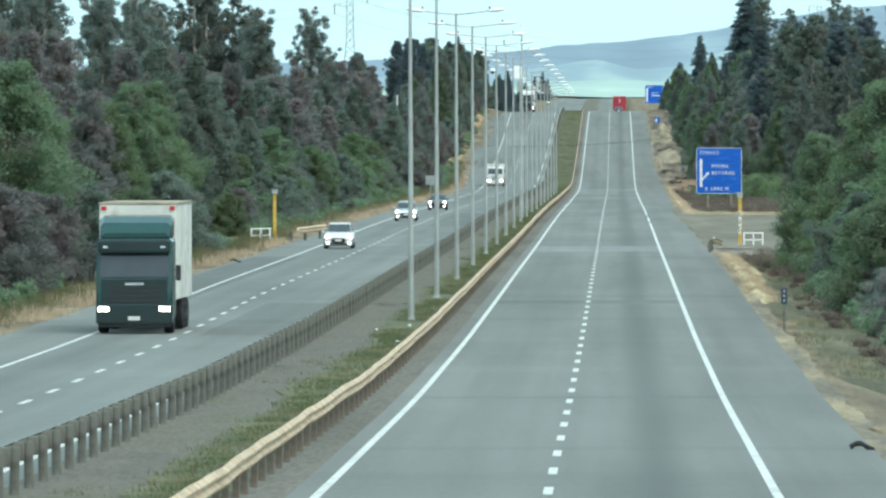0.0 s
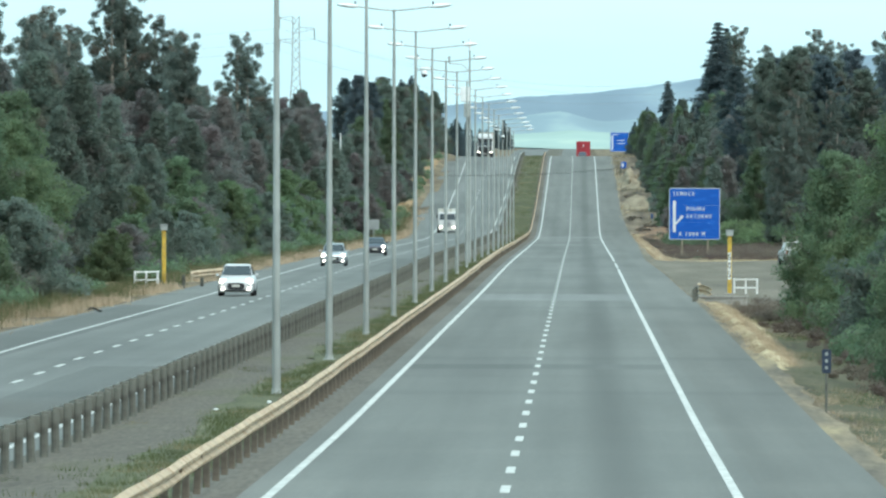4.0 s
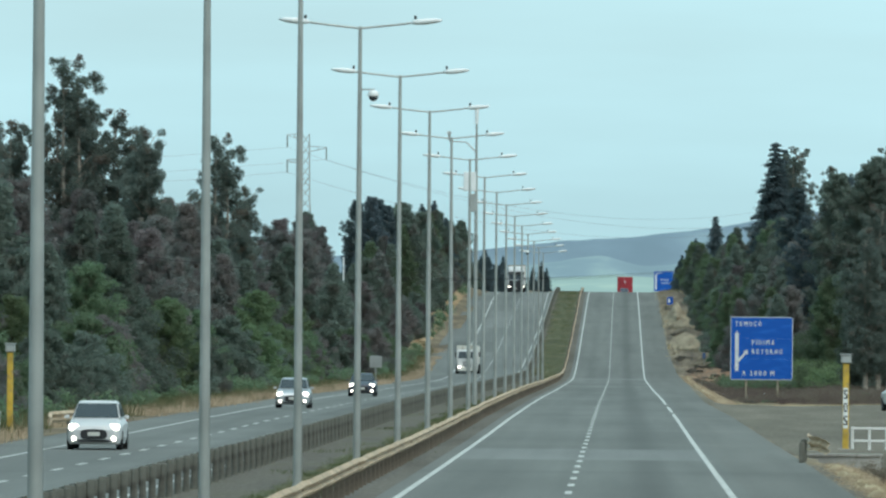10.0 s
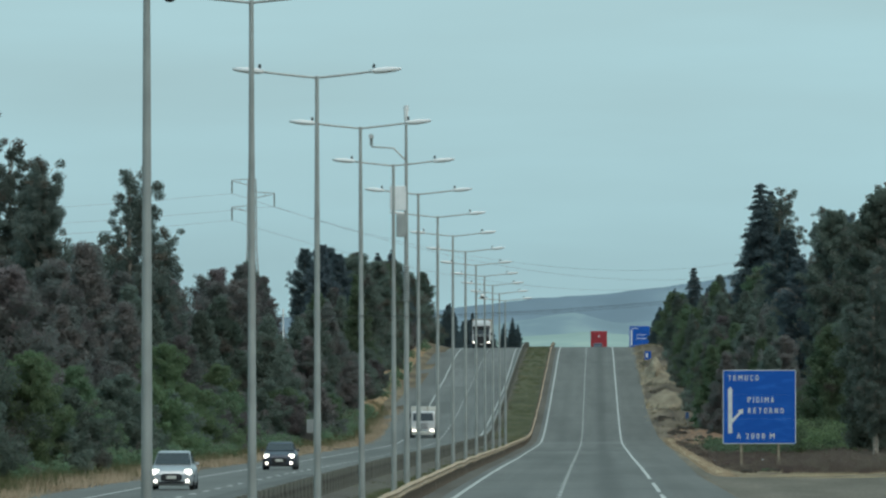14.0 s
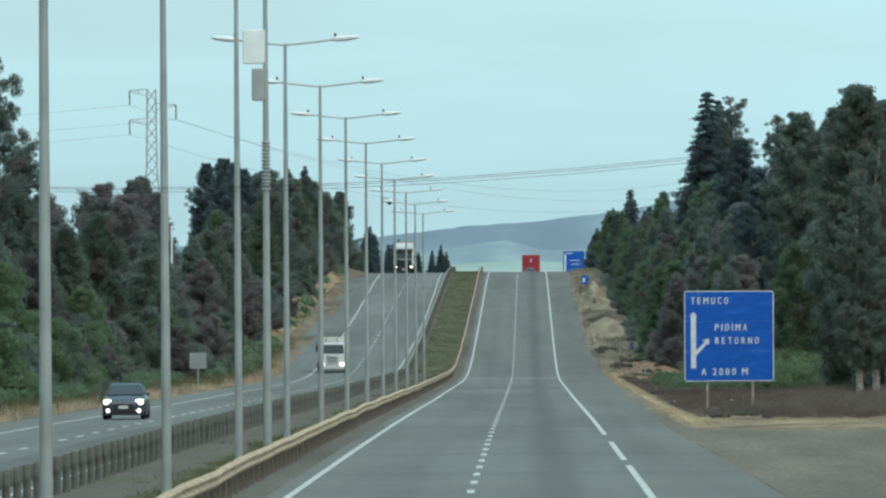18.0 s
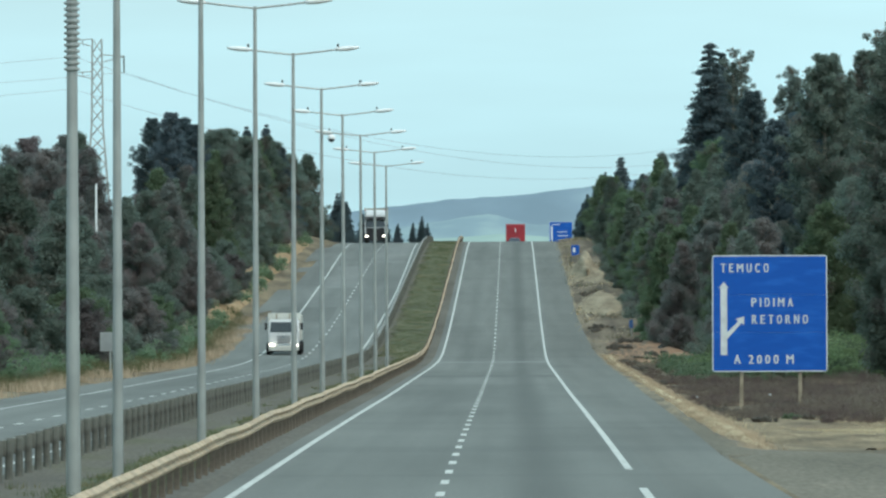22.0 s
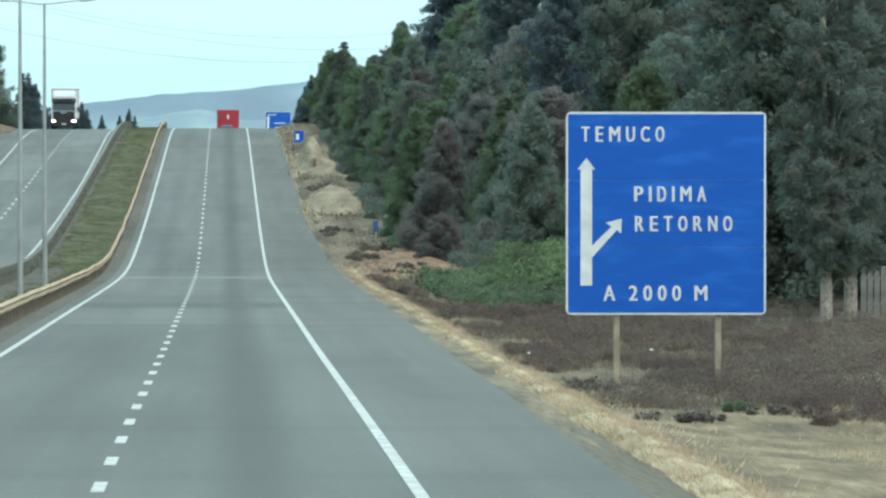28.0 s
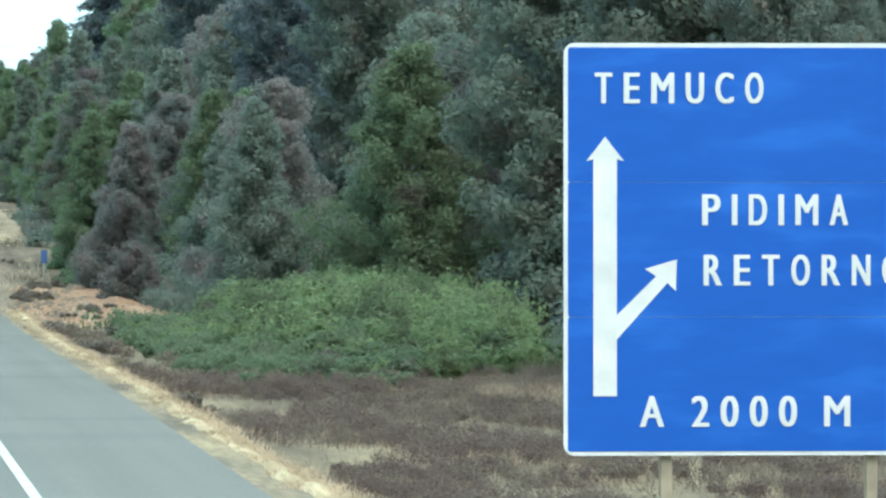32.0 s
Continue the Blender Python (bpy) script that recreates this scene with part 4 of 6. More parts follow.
for u in (1.1, 3.3):
    part("leg", Shape().box((u, 0.15, lift * 0.5 + 0.1), (0.13, 0.16, lift + 0.6), 0, 0.015), LEG_WOOD, sign, "weathered wooden leg")
    part("brace_bar", Shape().box((u, 0.085, lift + SH * 0.5), (0.08, 0.045, SH * 0.92)), SIGN_BACK, sign)

# the same kind of sign far beyond the crest, its words too small to read
fz = ground_z(10.5, 1945)
far_sign = thing("direction_sign", "distant blue highway direction sign beyond the crest", "road sign", pose(8.3, 1945, fz))
fl = -1.2 - fz
sign_panel(far_sign, 4.3, 4.5, fl)
part("straight_arrow", flat([(0.3, fl + 0.4), (0.6, fl + 0.4), (0.6, fl + 3.4), (0.75, fl + 3.4), (0.45, fl + 3.8), (0.15, fl + 3.4), (0.3, fl + 3.4)], -0.014), SIGN_WHITE, far_sign)
for u, v, wd in ((0.4, 4.0, 1.5), (1.5, 2.6, 1.8), (1.5, 1.9, 2.0)):
    part("lettering_bar", Shape().box((u + wd / 2, -0.012, fl + v), (wd, 0.006, 0.12)), SIGN_WHITE, far_sign)
for u in (1.1, 3.2):
    part("leg", Shape().box((u, 0.15, fl * 0.5), (0.15, 0.16, fl + 0.4)), LEG_WOOD, far_sign)

# small blue sign on the climb
gz = ground_z(7.7, 1273)
small = thing("service_sign", "small blue roadside service sign on a thin post", "road sign", pose(7.7, 1273, gz))
hgt = -2.87 - gz
part("panel", flat(rounded(-0.4, hgt - 1.1, 0.4, hgt, 0.08), 0, 0.03), SIGN_BLUE, small)
part("symbol", flat(rounded(-0.25, hgt - 0.75, 0.0, hgt - 0.25, 0.04), -0.008), SIGN_WHITE, small)
part("post", Shape().tube((0, 0.07, -0.2), (0, 0.07, hgt), 0.04, 0.04, 8), POLE_GREY, small)

# marker post beside the shoulder
mz = ground_z(6.5, 256) + 0.15
marker = thing("marker_post", "dark blue kilometre marker plate on a thin post", "marker", pose(6.5, 256, mz))
part("post", Shape().tube((0, 0, -0.4), (0, 0, 1.25), 0.03, 0.03, 8), POST_WOOD, marker)
part("plate", flat(rounded(-0.1, 0.78, 0.1, 1.3, 0.03), -0.035, 0.02), plain("marker_blue", (0.018, 0.032, 0.062), 0.5), marker)
for k in range(3):
    part("figure_bar", Shape().box((0, -0.04, 1.2 - 0.15 * k), (0.06, 0.006, 0.07)), POLE_GREY, marker)

# board seen from behind across the road
bz = ground_z(-19.6, 880)
board = thing("sign_board", "square grey sign seen from behind on one post", "road sign", pose(-19.6, 880, bz))
part("panel", Shape().box((0, 0, 1.75), (1.05, 0.04, 1.0), 0, 0.0), SIGN_BACK, board)
part("post", Shape().tube((0, 0.06, -0.2), (0, 0.06, 2.2), 0.05, 0.05, 8), POLE_GREY, board)


# ---- emergency telephones with their fences ----
def sos_post(x, y, lettered):
    z = ground_z(x, y)
    ob = thing("emergency_phone", "yellow emergency telephone post with a grey box on top", "emergency phone", pose(x, y, z), "emergency telephones")
    part("post", Shape().box((0, 0, 1.4), (0.2, 0.2, 3.0), 0, 0.02), YELLOW, ob)
    part("phone_box", Shape().box((0, -0.02, 3.02), (0.34, 0.3, 0.26), 0, 0.03).box((0, -0.02, 3.18), (0.4, 0.36, 0.04)), GALV, ob, "grey metal box with a small roof")
    part("foot", Shape().box((0, 0, 0.05), (0.5, 0.5, 0.2), 0, 0.02), CONCRETE, ob)
    if lettered:
        part("letter_strip", Shape().box((-0.01, -0.106, 1.45), (0.15, 0.008, 1.3)), SIGN_WHITE, ob)
        for k, ch in enumerate("SOS"):
            part("letter", letters(ch, 0.13, 0.3), BLACK, ob, at=pose(-0.075, -0.113, 1.74 - 0.42 * k))
    return ob


def white_fence(x, y, length, turn):
    ob = thing("white_fence", "low white tubular fence beside the emergency telephone", "fence", pose(x, y, ground_z(x, y), 0, 0, turn))
    for u in (0.0, length * 0.5, length):
        part("post", Shape().box((u, 0, 0.35), (0.09, 0.09, 1.0), 0, 0.01), WHITE, ob)
    for h in (0.4, 0.8):
        part("rail", Shape().box((length / 2, -0.06, h), (length + 0.1, 0.04, 0.07), 0, 0.01), WHITE, ob)


def short_rail(x, y, length, turn, mat, label):
    ob = thing("barrier_end", label, "barrier", pose(x, y, ground_z(x, y), 0, 0, turn))
    rings = [[(px * 1.3 - 0.05 + 2.6 * max(0, 0.22 - q), length * q, 0.62 + pz * 1.25 - 1.2 * max(0, 0.08 - q)) for px, pz in W_BEAM] for q in (0, 0.1, 0.2, 0.4, 0.7, 1.0)]
    part("beam", Shape().loft(rings), mat, ob)
    for q in (0.12, 0.5, 0.9):
        part("post", Shape().box((-0.16, length * q, 0.2), (0.16, 0.16, 0.9), 0, 0.02), POST_WOOD, ob)


sos_post(8.35, 465, True)
sos_post(-19.7, 480, False)
white_fence(8.6, 466, 1.1, 0)
white_fence(-20.9, 475.5, 1.7, 52)
short_rail(6.25, 428, 7.0, -2, RAIL_CREAM, "short dented barrier end at the culvert beside the driveway")
short_rail(-18.75, 478, 16.0, -6, RAIL_CREAM, "short cream barrier beside the oncoming carriageway")
culvert = thing("culvert_wall", "low concrete culvert headwall beside the driveway", "culvert", pose(7.6, 441, ground_z(7.6, 441)))
part("wall", Shape().box((0, 0, 0.05), (2.2, 0.35, 0.5), 0, 0.03), CONCRETE, culvert)
part("coping", Shape().box((0, 0, 0.33), (2.3, 0.45, 0.08), 0, 0.02), CONCRETE, culvert)


# ---- traffic cameras and the mast ----
def dome_camera(x, y, z):
    ob = thing("dome_camera", "white dome camera on a bracket fixed to a lamp post", "camera", pose(x, y, z) @ Matrix.Diagonal((0.78, 0.78, 0.78, 1)))
    part("bracket", Shape().box((-0.2, 0, 0.18), (0.5, 0.05, 0.05)).box((-0.42, 0, 0.16), (0.06, 0.12, 0.25)).tube((0, 0, 0.2), (0, 0, 0.08), 0.05, 0.05, 8), GALV, ob)
    r = [[(a * math.cos(k * math.tau / 12), a * math.sin(k * math.tau / 12), h) for k in range(12)] for a, h in ((0.08, 0.16), (0.17, 0.1), (0.19, -0.02), (0.18, -0.05))]
    part("housing", Shape().loft(r), SIGN_WHITE, ob, smooth=True)
    r = [[(a * math.cos(k * math.tau / 12), a * math.sin(k * math.tau / 12), h) for k in range(12)] for a, h in ((0.16, -0.05), (0.14, -0.14), (0.08, -0.2), (0.02, -0.22))]
    part("dome", Shape().loft(r), GLASS, ob, smooth=True)


dome_camera(-5.5, 420.2, 1.76)
dome_camera(-5.5, 765.9, -0.2)
mz = road_z(602)
mast = thing("camera_mast", "taller grey mast with equipment boxes, climbing guard and side arm", "mast", pose(-6.1, 602, mz))
part("pole", Shape().loft([[(r * math.cos(k * math.tau / 12), r * math.sin(k * math.tau / 12), z) for k in range(12)] for z, r in ((-0.1, 0.125), (5.0, 0.1), (10.0, 0.075), (14.1, 0.05))], False), POLE_GREY, mast, smooth=True)
part("top_sensor", Shape().tube((0, 0, 14.0), (0, 0, 14.75), 0.08, 0.1, 8), SIGN_WHITE, mast)
part("equipment_box", Shape().box((-0.32, 0, 11.15), (0.62, 0.25, 0.95), 0, 0.03), SIGN_WHITE, mast)
part("equipment_box", Shape().box((-0.2, 0, 10.1), (0.36, 0.25, 0.9), 0, 0.03), GALV, mast)
part("side_arm", Shape().tube((0, 0, 12.6), (-0.5, 0, 13.1), 0.035, 0.035, 6).tube((-0.5, 0, 13.1), (-1.35, 0, 13.15), 0.035, 0.035, 6), GALV, mast)
part("side_sensor", Shape().box((-1.35, 0, 13.4), (0.12, 0.25, 0.4), 0, 0.02).tube((-1.35, -0.1, 13.5), (-1.35, -0.35, 13.55), 0.08, 0.1, 8), GALV, mast)
guard = Shape().loft([[(r * math.cos(k * math.tau / 12), r * math.sin(k * math.tau / 12), z) for k in range(12)] for n in range(14) for r, z in ((0.085, 7.15 + 0.1 * n), (0.135, 7.18 + 0.1 * n), (0.135, 7.2 + 0.1 * n), (0.085, 7.23 + 0.1 * n))])
part("climbing_guard", guard, GALV, mast, "stack of spiked steel rings")


# ---- pylons and wires ----
def pylon(x, y, top, arms):
    z = ground_z(x, y)
    h = top - z
    ob = thing("pylon", "grey lattice steel power pylon with three side arms", "pylon", pose(x, y, z), "power pylons")
    lattice = Shape()

    def half(q):
        return float(np.interp(q, [0, h * 0.55, h], [1.5, 0.62, 0.5]))

    n = 14
    for sx in (-1, 1):
        for sy in (-1, 1):
            part("leg", Shape().loft([[(sx * half(q) + dx, sy * half(q) + dy, q) for dx, dy in ((0.06, 0.06), (-0.06, 0.06), (-0.06, -0.06), (0.06, -0.06))] for q in (-0.5, h * 0.3, h * 0.55, h)]), GALV, ob)
    for k in range(n):
        a, b = h * k / n, h * (k + 1) / n
        for s in (-1, 1):
            lattice.tube((-half(a), s * half(a), a), (half(b), s * half(b), b), 0.035, 0.035, 4).tube((half(a), s * half(a), a), (-half(b), s * half(b), b), 0.035, 0.035, 4)
            lattice.tube((s * half(a), -half(a), a), (s * half(b), half(b), b), 0.035, 0.035, 4)
    part("lattice", lattice, GALV, ob)
    ends = []
    for sd, dz, reach in arms:
        a = part("cross_arm", Shape().tube((sd * 0.5, 0, h - dz), (sd * reach, 0, h - dz - 0.15), 0.05, 0.05, 4).tube((sd * 0.5, 0, h - dz - 0.8), (sd * reach, 0, h - dz - 0.25), 0.05, 0.05, 4).tube((sd * reach * 0.6, 0, h - dz - 0.1), (sd * reach * 0.6, 0, h - dz - 0.55), 0.04, 0.04, 4), GALV, ob)
        part("insulator", Shape().tube((sd * reach, 0, h - dz - 0.2), (sd * reach, 0, h - dz - 1.9), 0.08, 0.08, 6), POST_WOOD, a)
        ends.append(Vector((x + sd * reach, y, top - dz - 1.9)))
    return ends


ARMS = [(-1, 0.0, 2.6), (1, 1.7, 2.9), (-1, 3.5, 2.6)]
p_left = pylon(-43.4, 1323, 19.7, ARMS)
p_right = pylon(52.5, 2000, 23.5, ARMS)
for e, (a, b) in enumerate(list(zip(p_left, p_right)) + [(p, p + Vector((-190, -60, 1.0))) for p in p_left] + [(p, p + Vector((190, -130, 4.0))) for p in p_right]):
    pts = [a.lerp(b, k / 24) - Vector((0, 0, (8.0 if e < 3 else 5.0) * 4 * (k / 24) * (1 - k / 24))) for k in range(25)]
    s = Shape().loft([[p + Vector((0, 0.022, -0.013)), p + Vector((0, -0.022, -0.013)), p + Vector((0, 0, 0.025))] for p in pts])
    tagged(part("power_line", s, WIRE), "thin grey power cable sagging between the pylons", "cable", "power cables")


def cable_z(x):
    """Height of the low cables that cross over the road."""
    return -2.855 + 0.0055 * (x + 5.2) ** 2


for dz, dy in ((0.03, 0.0), (0.0, 0.25), (-0.05, 0.5)):
    s = Shape().loft([[Vector((x, 515 + dy, cable_z(x) + dz * (1 + 0.02 * x))) + q for q in (Vector((0, 0.0042, -0.0024)), Vector((0, -0.0042, -0.0024)), Vector((0, 0, 0.0048)))] for x in range(-46, 29, 2)])
    tagged(part("telephone_cable", s, RUBBER), "dark cable hanging low across the road", "cable", "low cables across the road")
for x in (-46.0, 28.0):
    z = ground_z(x, 515)
    tp = thing("telephone_pole", "weathered wooden pole carrying the low cables", "pole", pose(x, 515.25, z))
    part("shaft", Shape().tube((0, 0, -0.4), (0, 0, cable_z(x) - z + 0.4), 0.14, 0.1, 9), LEG_WOOD, tp)
    part("cross_arm", Shape().box((0, 0, cable_z(x) - z - 0.08), (0.12, 1.2, 0.1), 0, 0.01), LEG_WOOD, tp)
utility = thing("utility_pole", "thin pale utility pole standing in the wood", "pole", pose(-26.6, 1000, ground_z(-26.6, 1000)))
part("shaft", Shape().tube((0, 0, -0.2), (0, 0, 11.4), 0.1, 0.07, 8), SIGN_WHITE, utility)


# ---- hills ----
def ridge(name, y, heights, label, material, seed, rough):
    s = Shape()
    xs = np.linspace(-2000, 2000, 801)
    rows = [(-260, -0.2), (-190, 0.2), (-130, 0.45), (-75, 0.7), (-30, 0.9), (0, 1.0), (60, 0.9), (150, 0.0)]
    pts = []
    for dy, q in rows:
        for x in xs:
            hz = float(np.interp(x, [p[0] for p in heights], [p[1] for p in heights]))
            hz += rough * (noise.noise((x * 0.025, seed, 0)) + 0.4 * noise.noise((x * 0.11, seed, 1)) + 0.2 * noise.noise((x * 0.4, seed, 2)))
            pts.append((x, y + dy, 2 + (hz - 2) * q + rough * 0.8 * 2.2 * noise.noise((x * 0.02, dy * 0.012, seed)) * (q < 0.95)))
    n = len(xs)
    s.add(pts, [(j * n + i, j * n + i + 1, (j + 1) * n + i + 1, (j + 1) * n + i) for j in range(len(rows) - 1) for i in range(n - 1)])
    tagged(part(name, s, material, smooth=True), label, "hills", kind="structure")


# hill material with the air's haze mixed into its base colour
def haze_tinted(name, c, patch_c):
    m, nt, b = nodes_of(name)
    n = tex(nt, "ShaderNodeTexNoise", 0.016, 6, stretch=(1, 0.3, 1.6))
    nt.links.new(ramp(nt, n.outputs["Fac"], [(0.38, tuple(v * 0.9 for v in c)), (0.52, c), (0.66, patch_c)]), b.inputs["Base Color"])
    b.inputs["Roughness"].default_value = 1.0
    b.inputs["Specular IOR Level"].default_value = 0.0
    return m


# pale blue-green base colours stand in for haze over the distance
HILL_FAR = haze_tinted("hill_far", (0.21, 0.275, 0.32), (0.25, 0.325, 0.36))
HILL_MID = haze_tinted("hill_mid", (0.24, 0.315, 0.345), (0.32, 0.41, 0.4))
HILL_NEAR = haze_tinted("hill_near", (0.34, 0.44, 0.4), (0.47, 0.56, 0.45))
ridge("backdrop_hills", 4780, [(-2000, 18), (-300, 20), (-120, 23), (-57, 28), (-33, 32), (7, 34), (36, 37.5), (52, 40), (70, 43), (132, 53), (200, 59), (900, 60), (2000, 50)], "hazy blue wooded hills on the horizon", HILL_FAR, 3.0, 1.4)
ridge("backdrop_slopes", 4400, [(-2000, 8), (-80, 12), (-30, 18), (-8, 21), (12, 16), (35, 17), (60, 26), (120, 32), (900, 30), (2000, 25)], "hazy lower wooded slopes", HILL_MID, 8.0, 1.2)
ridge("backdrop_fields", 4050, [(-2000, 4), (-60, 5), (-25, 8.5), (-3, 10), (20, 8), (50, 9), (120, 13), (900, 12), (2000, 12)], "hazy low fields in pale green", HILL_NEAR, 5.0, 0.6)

# slatted fence behind the scrub
fy = 872
fence = thing("slatted_fence", "grey-beige fence of upright slats behind the scrub", "fence", pose(23.4, fy, ground_z(26, fy) - 0.1))
slat = Shape().box((0, 0, 0.85), (0.19, 0.03, 1.7), 0, 0.0).mesh("slat", SLAT_GREY)
for k in range(34):
    part("slat", slat, SLAT_GREY, fence, at=pose(0.23 * k, 0, 0.02 * math.sin(k * 2.3)))
for h in (0.4, 1.3):
    part("rail", Shape().box((3.9, 0.05, h), (7.9, 0.06, 0.09)), CONCRETE, fence)

# small blue plate on a post by the climb
plate = thing("marker_post", "small blue marker plate on a post beside bare earth", "marker", pose(9.95, 1049, ground_z(9.95, 1049)))
part("post", Shape().tube((0, 0, -0.2), (0, 0, 1.3), 0.035, 0.035, 8), POLE_GREY, plate)
part("plate", flat(rounded(-0.15, 0.7, 0.15, 1.3, 0.03), -0.05, 0.02), plain("plate_blue", (0.035, 0.09, 0.22), 0.5), plate)


# ---- vehicles ----
def oval(w, z0, z1, y, k=0.28, tuck=0.0):
    """Cross-section of a car body: a rounded box seen from the front."""
    h = z1 - z0
    return [(-w + tuck, y, z0), (-w, y, z0 + h * 0.25), (-w, y, z0 + h * (1 - k)), (-w * (1 - k * 0.35), y, z1 - h * k * 0.25), (-w * (1 - k), y, z1), (0, y, z1 + h * 0.02),
            (w * (1 - k), y, z1), (w * (1 - k * 0.35), y, z1 - h * k * 0.25), (w, y, z0 + h * (1 - k)), (w, y, z0 + h * 0.25), (w - tuck, y, z0)]


def wheel(ob, x, y, r, w):
    t = Shape()
    ring = [(r * 0.62, -w / 2), (r * 0.93, -w / 2), (r, -w * 0.3), (r, w * 0.3), (r * 0.93, w / 2), (r * 0.62, w / 2)]
    t.loft([[(x + b, y + a * math.cos(k * math.tau / 18), r + a * math.sin(k * math.tau / 18)) for a, b in ring] for k in range(19)], False)
    wl_ = part("wheel", t, RUBBER, ob, "black rubber tyre on a metal rim")
    part("rim", Shape().tube((x - w * 0.42, y, r), (x + w * 0.42, y, r), r * 0.62, r * 0.62, 14), RIM, wl_)


def car(label, paint, at, kind="hatch", lit=True, group="oncoming cars"):
    """A car whose front looks along -y, standing on z = 0."""
    ob = thing("car", label, "car", at, group)
    L = {"hatch": 3.75, "sedan": 4.45}[kind]
    hw = 0.83
    sec = [(0.0, 0.62, 0.3, 0.6), (0.06, 0.74, 0.2, 0.7), (0.25, 0.8, 0.17, 0.78), (0.7, 0.83, 0.17, 0.88), (1.15, 0.83, 0.17, 0.94), (2.0, 0.84, 0.17, 0.96), (L - 0.9, 0.83, 0.17, 0.97), (L - 0.25, 0.8, 0.2, 0.95), (L - 0.05, 0.74, 0.24, 0.85), (L, 0.66, 0.32, 0.75)]
    part("body", Shape().loft([oval(w, a, b, y, 0.24, 0.06) for y, w, a, b in sec]), paint, ob, smooth=False)
    top = 1.47 if kind == "hatch" else 1.4
    rear = L - 0.2 if kind == "hatch" else L - 0.95
    g = [(1.0, 0.72, 0.92), (1.75, 0.6, top - 0.06), (2.0, 0.57, top), (rear - 0.75, 0.57, top - 0.01), (rear - 0.45, 0.58, top - 0.08), (rear, 0.68, 0.94)]
    cab = Shape()
    cab.loft([[(-0.74, y, 0.9), (-w - (0.74 - w) * 0.35, y, 0.9 + (z - 0.9) * 0.6), (-w, y, z - 0.03), (-w * 0.85, y, z), (w * 0.85, y, z), (w, y, z - 0.03), (w + (0.74 - w) * 0.35, y, 0.9 + (z - 0.9) * 0.6), (0.74, y, 0.9)] for y, w, z in g])
    part("cabin", cab, paint, ob)
    lo, hi = (1.06, 0.68, 0.965), (1.72, 0.575, top - 0.085)
    part("windscreen", Shape().add([(-lo[1], lo[0] - 0.03, lo[2]), (lo[1], lo[0] - 0.03, lo[2]), (hi[1], hi[0] - 0.03, hi[2]), (-hi[1], hi[0] - 0.03, hi[2]), (-lo[1], lo[0], lo[2]), (lo[1], lo[0], lo[2]), (hi[1], hi[0], hi[2]), (-hi[1], hi[0], hi[2])],
                                   [(0, 1, 2, 3), (7, 6, 5, 4), (0, 4, 5, 1), (1, 5, 6, 2), (2, 6, 7, 3), (3, 7, 4, 0)]), GLASS, ob, "dark tinted windscreen")
    for s in (-1, 1):
        win = [(s * 0.745, 1.3, 0.97), (s * 0.745, rear - 0.3, 0.97), (s * 0.63, rear - 0.7, top - 0.1), (s * 0.63, 1.85, top - 0.1)]
        part("side_window", Shape().add(win + [(x - s * 0.02, y, z) for x, y, z in win], [(0, 1, 2, 3), (7, 6, 5, 4), (0, 4, 5, 1), (1, 5, 6, 2), (2, 6, 7, 3), (3, 7, 4, 0)]), GLASS, ob)
        part("mirror", Shape().box((s * 0.9, 1.32, 0.98), (0.15, 0.1, 0.11), 0, 0.03), paint, ob)
        part("headlight", Shape().box((s * 0.62, 0.1, 0.68), (0.26, 0.16, 0.19), -s * 0.4, 0.05), HEADLAMP if lit else HEADLAMP_OFF, ob, "lit headlight" if lit else "")
        part("fog_lamp", Shape().tube((s * 0.6, -0.02, 0.34), (s * 0.6, 0.12, 0.34), 0.07, 0.07, 10), HEADLAMP if lit else HEADLAMP_OFF, ob)
        part("tail_light", Shape().box((s * 0.66, L - 0.04, 0.78), (0.2, 0.08, 0.22), 0, 0.02), RED_LENS, ob)
        for y in (0.72, L - 0.72):
            wheel(ob, s * 0.74, y, 0.3, 0.19)
    part("grille", flat([(0.4 * math.copysign(abs(math.cos(a)) ** 0.5, math.cos(a)), 0.47 + 0.15 * math.copysign(abs(math.sin(a)) ** 0.6, math.sin(a))) for a in [k * math.tau / 20 for k in range(20)]], -0.04, 0.08), BLACK, ob, "dark rounded grille")
    part("lower_intake", Shape().box((0, 0.02, 0.27), (0.95, 0.06, 0.08)), BLACK, ob)
    part("number_plate", Shape().box((0, -0.06, 0.48), (0.36, 0.02, 0.12)), BOX_WHITE, ob)
    part("rear_plate", Shape().box((0, L + 0.01, 0.6), (0.36, 0.02, 0.13)), SIGN_WHITE, ob)
    return ob


